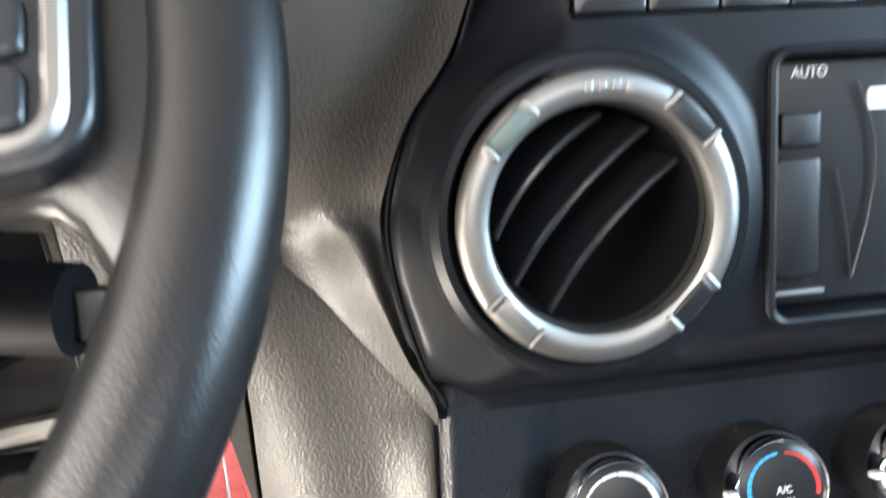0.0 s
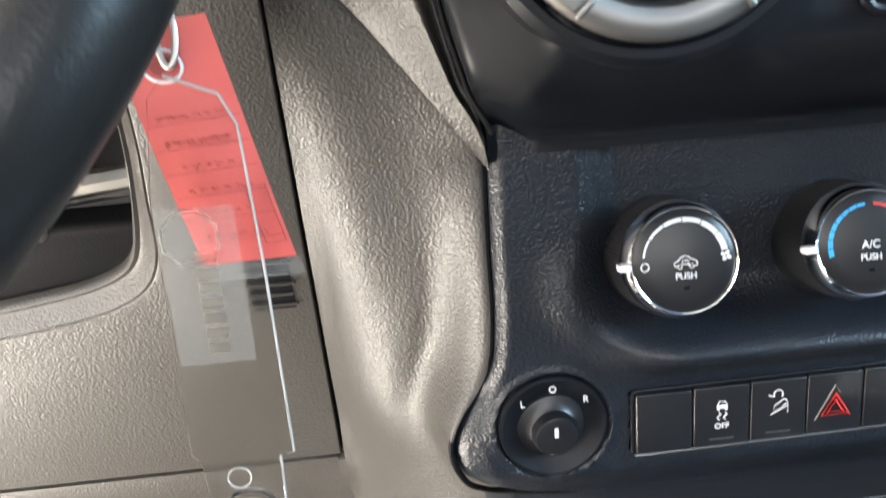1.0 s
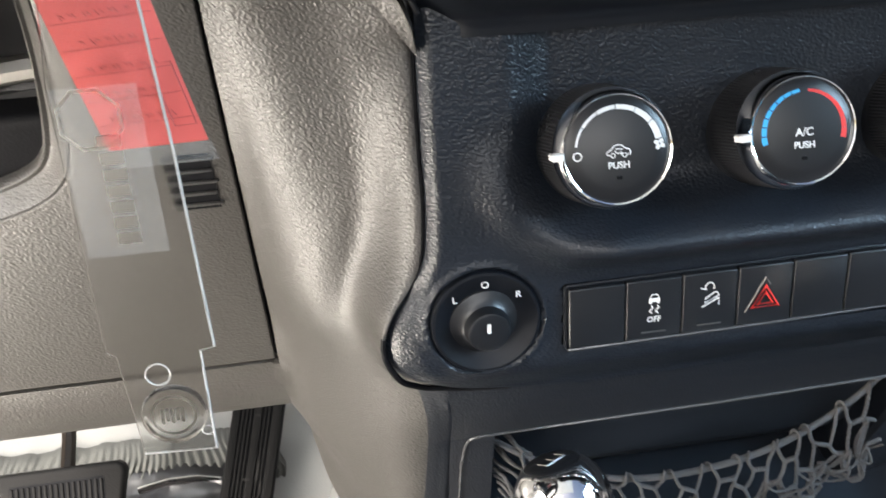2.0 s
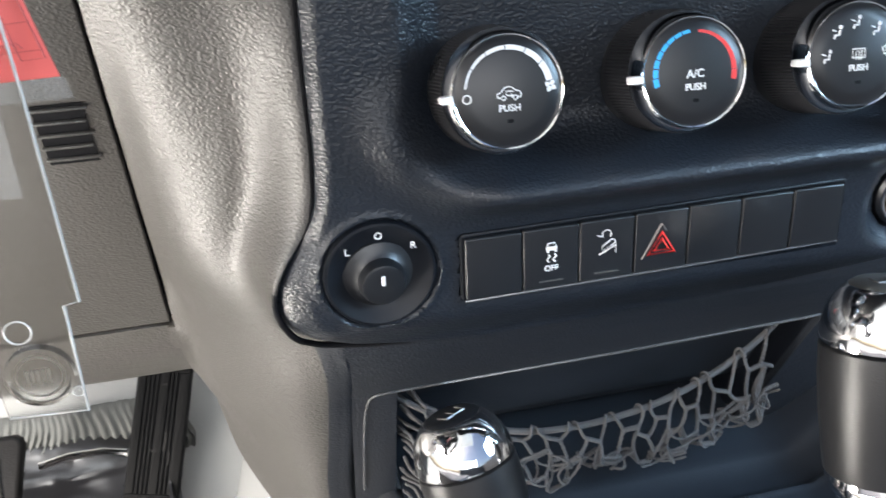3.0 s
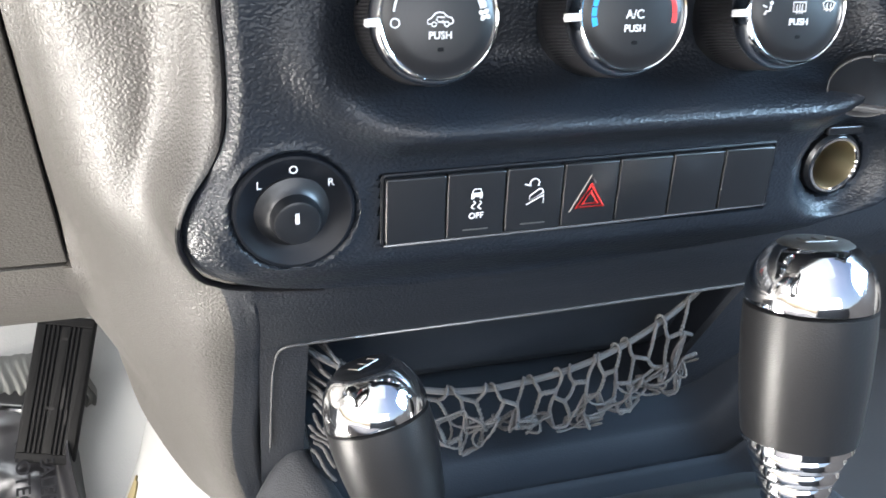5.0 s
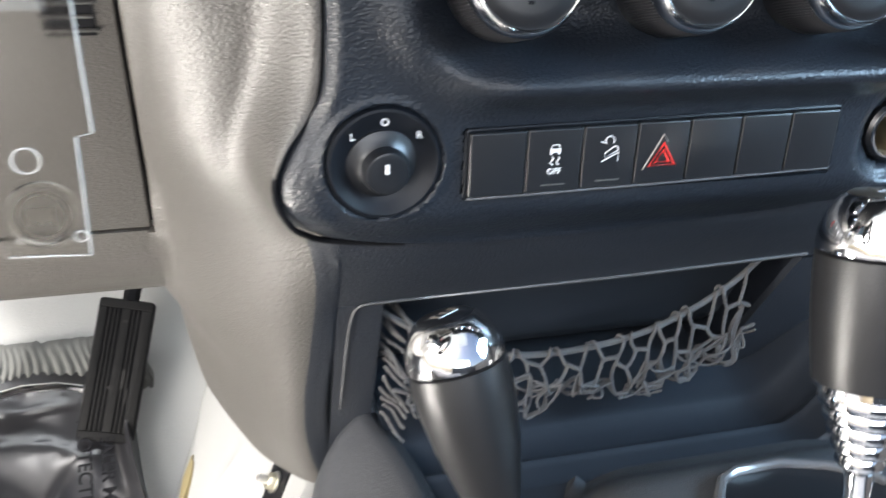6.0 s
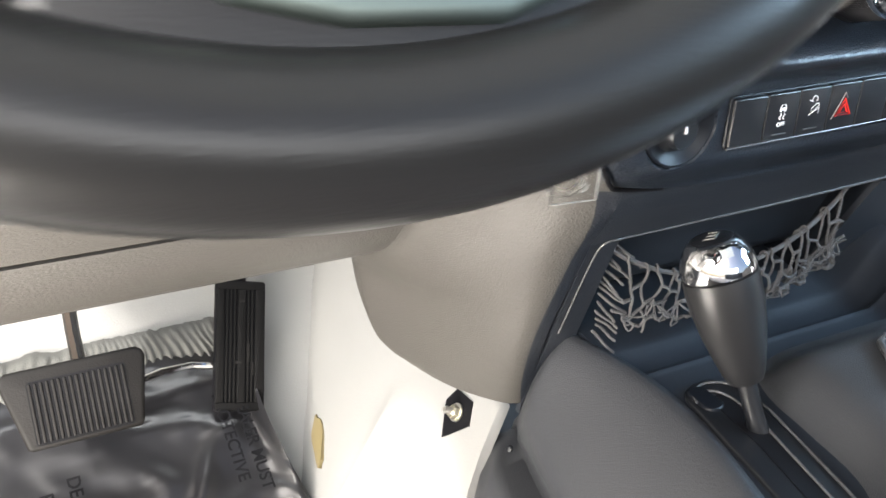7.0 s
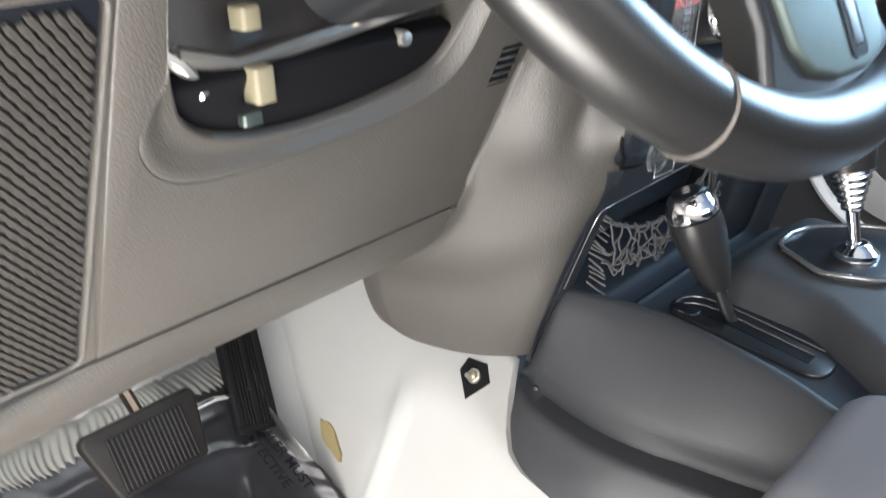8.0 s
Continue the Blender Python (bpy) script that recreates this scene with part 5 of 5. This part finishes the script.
# clear plastic fold, given a steel material to paint its bright shine
bar = link("plastic_fold", Geo().block((-0.30, 0.772, 0.098), (-0.222, 0.80, 0.108), None, 0.004), STEEL)
tagged(bar, "bright folded edge of clear plastic over the mat", "plastic edge")

# stud in its cut-out
SM = Matrix.Translation((0.1295, 0.652, 0.210)) @ Matrix(((0, 0.514, -0.857, 0), (-1, 0, 0, 0), (0, 0.857, 0.514, 0), (0, 0, 0, 1)))
stud = thing("floor_stud", "threaded stud with nut in a dark diamond cut-out", "stud")
part("cutout", Geo().prism([(-0.022, 0.0), (-0.002, -0.028), (0.022, 0.0), (0.010, 0.018), (-0.016, 0.016)], -0.002, 0.0015, SM), BLACK, stud)
part("washer", Geo().lathe([(0.0, 0.002), (0.0085, 0.002), (0.0085, 0.0035), (0.004, 0.004)], SM, 24), STEEL, stud)
part("nut", Geo().lathe([(0.0066, 0.003), (0.0066, 0.008), (0.0058, 0.009), (0.0, 0.009)], SM, 6), BRASS, stud)
part("thread", Geo().lathe([(0.0032, 0.008), (0.0032, 0.015), (0.0026, 0.017), (0.0, 0.017)], SM, 16), STEEL, stud)

# ---- steering wheel ----
WC, WT, WY, WR = Vector((-0.1217, 0.3057, 0.8198)), 0.4302, -0.0064, 0.1975
W = Matrix.Translation(WC) @ Matrix.Rotation(WY, 4, "Z") @ Matrix(((1, 0, 0, 0), (0, math.sin(WT), -math.cos(WT), 0), (0, math.cos(WT), math.sin(WT), 0), (0, 0, 0, 1)))
wheel = thing("steering_wheel", "black leather steering wheel with silver lower spoke trim and button spokes", "steering wheel")


def ring_pts(r, a0, a1, n, h=0.0):
    return [W @ Vector((r * math.cos(radians(a0 + (a1 - a0) * k / n)), r * math.sin(radians(a0 + (a1 - a0) * k / n)), h)) for k in range(n + 1)]


part("rim", Geo().tube(ring_pts(WR, 0, 360, 144)[:-1], 0.0168, 24, cyclic=True), LEATHER, wheel)
for a in (-122, -58, 140, 40):
    c = Vector((WR * math.cos(radians(a)), WR * math.sin(radians(a)), 0))
    e = c.normalized()
    loop = [W @ (c + e * 0.0171 * math.cos(b) + Vector((0, 0, 1)) * 0.0171 * math.sin(b)) for b in np.linspace(0, 2 * math.pi, 40, endpoint=False)]
    part("seam", Geo().tube(loop, 0.0008, 6, cyclic=True), THREAD, wheel)


def spoke(sign):
    """A side spoke that swells into the rim, with its button pod."""
    rows = []
    for s in np.linspace(0, 1, 16):
        half = 0.050 + 0.008 * (1 - s) + 0.046 * ease(0.60, 1.05, s) ** 2
        row = []
        for b in np.linspace(0, 2 * math.pi, 28, endpoint=False):
            v = 0.016 + half * math.copysign(abs(math.cos(b)) ** 0.7, math.cos(b))
            h = (0.0090 + 0.0015 * ease(0.3, 0.9, s)) * math.copysign(abs(math.sin(b)) ** 0.6, math.sin(b)) - 0.004 * (1 - s)
            reach = math.sqrt(WR ** 2 - min(abs(v), 0.15) ** 2) - 0.003
            row.append(W @ Vector((sign * (0.085 + (reach - 0.085) * s), v, h)))
        rows.append(row + row[:1])
    g = Geo()
    n = len(rows[0])
    g.add([p for r in rows for p in r], [(i * n + j, i * n + j + 1, (i + 1) * n + j + 1, (i + 1) * n + j) for i in range(len(rows) - 1) for j in range(n - 1)])
    sp = part("spoke", g, LEATHER, wheel, sharp=60)
    x0, x1 = (0.094, 0.166) if sign > 0 else (-0.166, -0.094)
    part("pod_frame", Geo().prism(rounded(x0 - 0.001, -0.034, x1 + 0.0085, 0.062, 0.017, 6), 0.004, 0.0165, W, 0.003), SMOOTH, sp)
    part("pod_trim", Geo().tube([W @ Vector((x, y, 0.0158)) for x, y in rounded(x0 + 0.004, -0.0275, x1 + 0.0005, 0.056, 0.010, 6)], 0.0030, 8, cyclic=True), VENTGREY, sp)
    for k in range(5):
        v0 = -0.0250 + k * 0.0160
        b = part("button", Geo().prism(rounded(x0 + 0.008, v0, x1 - 0.0045, v0 + 0.0150, 0.004, 4), 0.010, 0.0195, W, 0.0022), SMOOTH, sp)
        part("button_mark", Geo().block((x1 - 0.026, v0 + 0.005, 0.0190), (x1 - 0.0145, v0 + 0.0095, 0.0198), W), WHITE, b)


spoke(1)
spoke(-1)
# hub with airbag cover
hub = part("airbag_cover", Geo().prism(rounded(-0.088, -0.085, 0.088, 0.062, 0.035, 8), -0.03, 0.026, W, 0.012), LEATHER, wheel)
# lower spoke with silver trim and a slot
low = Geo().prism([(-0.064, -0.07), (-0.054, -0.105), (-0.052, -0.15), (-0.072, -0.190), (0.072, -0.190), (0.052, -0.15), (0.054, -0.105), (0.064, -0.07)], -0.012, 0.006, W, 0.005)
low = part("lower_spoke", low, LEATHER, wheel)
part("silver_trim", Geo().prism([(-0.050, -0.085), (-0.043, -0.120), (-0.040, -0.160), (-0.030, -0.173), (-0.010, -0.1785), (0.022, -0.180), (0.040, -0.174), (0.046, -0.162), (0.048, -0.12), (0.052, -0.085)], 0.002, 0.0095, W, 0.003), SILVER, low, "pale satin silver spoke trim")
part("slot", Geo().prism(rounded(0.0065, -0.174, 0.0225, -0.105, 0.004), 0.004, 0.0102, W), BLACK, low)
part("slot_edge", Geo().prism(rounded(0.0098, -0.170, 0.0195, -0.140, 0.003), 0.004, 0.0106, W, 0.001), LEATHER, low)

# ---- steering column ----
column = thing("steering_column", "dark plastic steering column shroud with stalk and ignition lock", "steering column")
part("shroud", Geo().prism(rounded(-0.060, -0.070, 0.062, 0.050, 0.028, 6), -0.24, -0.045, W, 0.012), SMOOTH, column)
part("shaft", Geo().lathe([(0.03, -0.05), (0.03, 0.0)], W, 24), BLACK, column)
part("bracket", Geo().lathe([(0.036, -0.55), (0.036, -0.2)], W, 24), BLACK, column)
tip = [(-0.06, 0.395, 0.812), (0.02, 0.375, 0.826), (0.05, 0.367, 0.833), (0.062, 0.363, 0.836), (0.088, 0.355, 0.842), (0.098, 0.352, 0.844)]
part("stalk", Geo().tube(tip, [0.006, 0.006, 0.0062, 0.0085, 0.0092, 0.006], 16), SMOOTH, column)
lock = part("ignition_lock", Geo().tube([(-0.03, 0.41, 0.745), (0.018, 0.395, 0.742)], 0.016, 20), BLACK, column)
# connectors and brackets behind the knee panel opening
wires = thing("column_wiring", "grey brackets and ivory plug connectors behind the column opening", "wiring")
part("connector", Geo().block((-0.198, 0.530, 0.612), (-0.183, 0.546, 0.634), None, 0.003), IVORY, wires)
part("connector", Geo().block((-0.202, 0.530, 0.656), (-0.188, 0.546, 0.670), None, 0.003), IVORY, wires)
part("bracket", Geo().tube([(-0.236, 0.55, 0.645), (-0.20, 0.548, 0.634), (-0.12, 0.546, 0.642), (-0.01, 0.55, 0.652)], 0.0065, 8), STEEL, wires)
part("bracket", Geo().tube([(-0.16, 0.575, 0.70), (-0.12, 0.575, 0.655), (-0.04, 0.575, 0.69)], 0.006, 8), SATIN, wires)
part("column_bracket", Geo().sheet([[(x, 0.560 + 0.10 * (x + 0.13) ** 2 + 0.25 * (z - 0.64) + 0.004 * math.sin(70 * x), z + 0.09 * (x + 0.13)) for x in np.linspace(-0.245, -0.02, 20)] for z in np.linspace(0.628, 0.70, 6)], (0, 0.006, 0)), BRACKET, wires)
part("bracket_lip", Geo().tube([(x, 0.556 + 0.10 * (x + 0.13) ** 2, 0.627 + 0.09 * (x + 0.13)) for x in np.linspace(-0.245, -0.02, 16)], 0.0040, 8), BRACKET, wires)
part("clamp", Geo().tube([(-0.252, 0.556, 0.655), (-0.235, 0.548, 0.640), (-0.225, 0.545, 0.622)], 0.0055, 8), STEEL, wires)
part("boss", Geo().lathe([(0.0, 0.006), (0.013, 0.005), (0.017, -0.004), (0.018, -0.02)], face_on(-0.205, 0.572, 0.612), 24), BLACK, wires)
part("fastener", Geo().lathe([(0.0, 0.004), (0.005, 0.003), (0.006, 0.0), (0.006, -0.01)], face_on(-0.068, 0.538, 0.629), 16), STEEL, wires)
part("fastener", Geo().lathe([(0.0, 0.003), (0.004, 0.002), (0.0045, 0.0), (0.0045, -0.01)], face_on(-0.104, 0.538, 0.648), 16), STEEL, wires)
part("clip_tab", Geo().block((-0.208, 0.532, 0.600), (-0.194, 0.54, 0.608), None, 0.002), SILVER, wires)
# black backing stands in for the unlit depth behind the opening
part("void_backing", Geo().block((-0.27, 0.66, 0.47), (0.0, 0.68, 0.80)), BLACK, wires)
for k in range(5):
    a = -0.24 + 0.03 * k
    part("wire", Geo().tube([(a, 0.60, 0.72), (a + 0.01, 0.585, 0.66), (a + 0.03, 0.59, 0.62), (a + 0.02, 0.62, 0.59)], 0.0028, 8), SMOOTH, wires)

# ---- key ring, red tag and clear strip ----
keys = thing("key_ring", "steel split ring hanging from the ignition key", "key ring")
part("ring", Geo().tube([(0.0410 + 0.003 * math.sin(a), 0.393 + 0.0025 * math.cos(a), 0.7245 + 0.0105 * math.sin(a + 1.6)) for a in np.linspace(0, 2 * math.pi, 30, endpoint=False)], 0.0011, 8, cyclic=True), STEEL, keys)
part("key", Geo().block((0.016, 0.392, 0.732), (0.042, 0.395, 0.750), None, 0.003), SMOOTH, keys)


def bent(x, z, y0=0.392):
    return y0 + 0.06 * (0.72 - z) * 0.5 + 0.0015 * math.sin(60 * z + 40 * x)


tag = thing("red_key_tag", "red paper key tag in a clear sleeve, faint dark handwriting", "key tag")
TL, TR, BL_, BR_ = (0.0220, 0.7263), (0.0542, 0.7295), (0.0415, 0.6440), (0.0737, 0.6450)


def on_tag(s, t, out=0.0):
    x = (1 - t) * (TL[0] + (TR[0] - TL[0]) * s) + t * (BL_[0] + (BR_[0] - BL_[0]) * s)
    z = (1 - t) * (TL[1] + (TR[1] - TL[1]) * s) + t * (BL_[1] + (BR_[1] - BL_[1]) * s)
    return (x, bent(x, z) - out, z)


part("card", Geo().sheet([[on_tag(s, t) for s in np.linspace(0.02, 1.0, 8)] for t in np.linspace(0.0, 0.97, 16)], (0, 0.0006, 0)), REDCARD, tag, sharp=80)
part("sleeve_edge", Geo().sheet([[on_tag(s, t, 0.0004) for s in np.linspace(-0.02, 1.03, 8)] for t in np.linspace(0.972, 1.05, 4)], (0, 0.0004, 0)), MILK, tag)
part("eyelet", Geo().tube([Vector(on_tag(0.42 + 0.19 * math.cos(a), 0.16 + 0.062 * math.sin(a), 0.001)) for a in np.linspace(0, 2 * math.pi, 28, endpoint=False)], 0.0006, 6, cyclic=True), WHITE, tag)
part("punch_hole", Geo().add([on_tag(0.42 + 0.12 * math.cos(a), 0.16 + 0.04 * math.sin(a), 0.0009) for a in np.linspace(0, 2 * math.pi, 24, endpoint=False)], [tuple(range(24))]), INK, tag)
rt = random.Random(3)
for k in range(6):
    t = 0.36 + 0.098 * k
    part("rule", Geo().tube([on_tag(s, t + 0.02, 0.0005) for s in np.linspace(0.05, 0.97, 5)], 0.00012, 4), INK, tag)
    s = 0.15 + 0.1 * rt.random()
    while s < 0.8:
        w = rt.uniform(0.04, 0.09)
        part("handwriting", Geo().tube([on_tag(s + w * 0.3 * j, t - 0.012 + 0.022 * (j % 2) * rt.uniform(0.4, 1), 0.0006) for j in range(4)], 0.00020, 4), INK, tag)
        s += w + rt.uniform(0.03, 0.07)
part("printed_box", Geo().tube([on_tag(s, t, 0.0006) for s, t in ((0.75, 0.90), (0.96, 0.90), (0.96, 0.66), (0.75, 0.66))], 0.00022, 4, cyclic=True), INK, tag)

strip = thing("clear_strip", "clear plastic hanging strip with frosted label and coin-shaped foot", "key fob")


def hang(x, z):
    return 0.385 + 0.10 * (0.70 - z) * 0.6


strip_out = [(0.032, 0.5315), (0.0575, 0.5300), (0.0585, 0.5725), (0.0635, 0.5735), (0.0625, 0.645), (0.0605, 0.695), (0.056, 0.705), (0.040, 0.712), (0.034, 0.705), (0.029, 0.67), (0.027, 0.576), (0.030, 0.5735)]
verts = [(x, hang(x, z), z) for x, z in strip_out]
n = len(verts)
g = Geo().add([(x, y - 0.0006, z) for x, y, z in verts] + [(x, y + 0.0006, z) for x, y, z in verts], [tuple(range(n)), tuple(range(2 * n - 1, n - 1, -1))] + [(i, (i + 1) % n, n + (i + 1) % n, n + i) for i in range(n)])
part("strip_sheet", g, CLEAR, strip)
# pale cord painted for the light caught along the strip's edge
part("edge_glint", Geo().tube([(x, hang(x, z), z) for x, z in strip_out[0:8]], 0.0005, 6), EDGE, strip)
part("frosted_label", Geo().sheet([[(x, hang(x, z) - 0.0012, z) for x in np.linspace(0.0295, 0.0555, 5)] for z in np.linspace(0.669, 0.6125, 6)], (0, 0.0003, 0)), MILK, strip)
coin = Matrix(((1, 0, 0, 0.0435), (0, 0, -1, 0.4005), (0, 1, 0, 0.5435), (0, 0, 0, 1)))
foot = part("coin", Geo().lathe([(0.0, 0.0006), (0.0098, 0.0006), (0.0104, 0.0016), (0.0114, 0.0016), (0.0118, 0.0004), (0.0118, -0.0016), (0.0, -0.0016)], coin, 40, close=False), CLEAR, strip)
part("coin_ring", Geo().lathe([(0.0074, 0.0006), (0.0078, 0.0014), (0.0084, 0.0006)], coin, 36, close=False), FROST, foot)
for k in range(5):
    part("coin_relief", Geo().prism(rounded(-0.0045 + 0.0018 * k, -0.003 + 0.001 * (k % 2), -0.0034 + 0.0018 * k, 0.003, 0.0004, 2), 0.0004, 0.0013, coin), FROST, foot)
part("ring_hole", Geo().tube([(0.0430 + 0.0042 * math.cos(a), 0.3915 - 0.0008, 0.5660 + 0.0042 * math.sin(a)) for a in np.linspace(0, 2 * math.pi, 24, endpoint=False)], 0.0003, 6, cyclic=True), EDGE, strip)
part("pin_hole", Geo().tube([(0.0543 + 0.0020 * math.cos(a), 0.4014, 0.5345 + 0.0020 * math.sin(a)) for a in np.linspace(0, 2 * math.pi, 16, endpoint=False)], 0.0003, 6, cyclic=True), EDGE, strip)
part("pin_hole", Geo().tube([(0.0352 + 0.0011 * math.cos(a), 0.4014, 0.5345 + 0.0011 * math.sin(a)) for a in np.linspace(0, 2 * math.pi, 16, endpoint=False)], 0.0002, 6, cyclic=True), EDGE, strip)
# raised unreadable mark on the label: octagon and bars
part("octagon", Geo().tube([(0.040 + 0.0098 * math.cos(radians(22.5 + 45 * k)), hang(0.04, 0.660) - 0.0018, 0.659 + 0.0098 * math.sin(radians(22.5 + 45 * k))) for k in range(8)], 0.0005, 6, cyclic=True), FROST, strip)
for k in range(7):
    z = 0.650 - 0.0055 * k
    part("label_bar", Geo().block((0.0405, hang(0.04, z) - 0.0022, z), (0.0475, hang(0.04, z) - 0.0016, z + 0.0036)), FROST, strip)

# ---- pale ring on the far door ----
DM = Matrix(((0, 0, -1, 1.246), (-1, 0, 0, 0.523), (0, 1, 0, 0.235), (0, 0, 0, 1)))
far = link("door_ring", Geo().lathe([(0.215, 0.0), (0.217, 0.012), (0.228, 0.016), (0.236, 0.012), (0.238, 0.0)], DM, 64, close=False), RINGWHITE)
tagged(far, "pale plastic ring on the passenger door lining", "door trim")
far = link("door_dish", Geo().lathe([(0.19, 0.0), (0.188, 0.006), (0.15, 0.008), (0.12, 0.004), (0.119, 0.0)], DM, 64, close=False), EDGE)
tagged(far, "pale round speaker surround on the passenger door lining", "door trim")

# ---- driver's seat ----
seat = thing("driver_seat", "grey cloth driver's seat cushion with rounded edge", "seat")
part("cushion", Geo().prism(rounded(-0.40, -0.34, 0.140, 0.268, 0.035, 10), 0.16, 0.370, None, 0.022), SEATCLOTH, seat)
part("seat_base", Geo().block((-0.36, -0.30, -0.012), (0.08, 0.20, 0.17), None, 0.02), BLACK, seat)
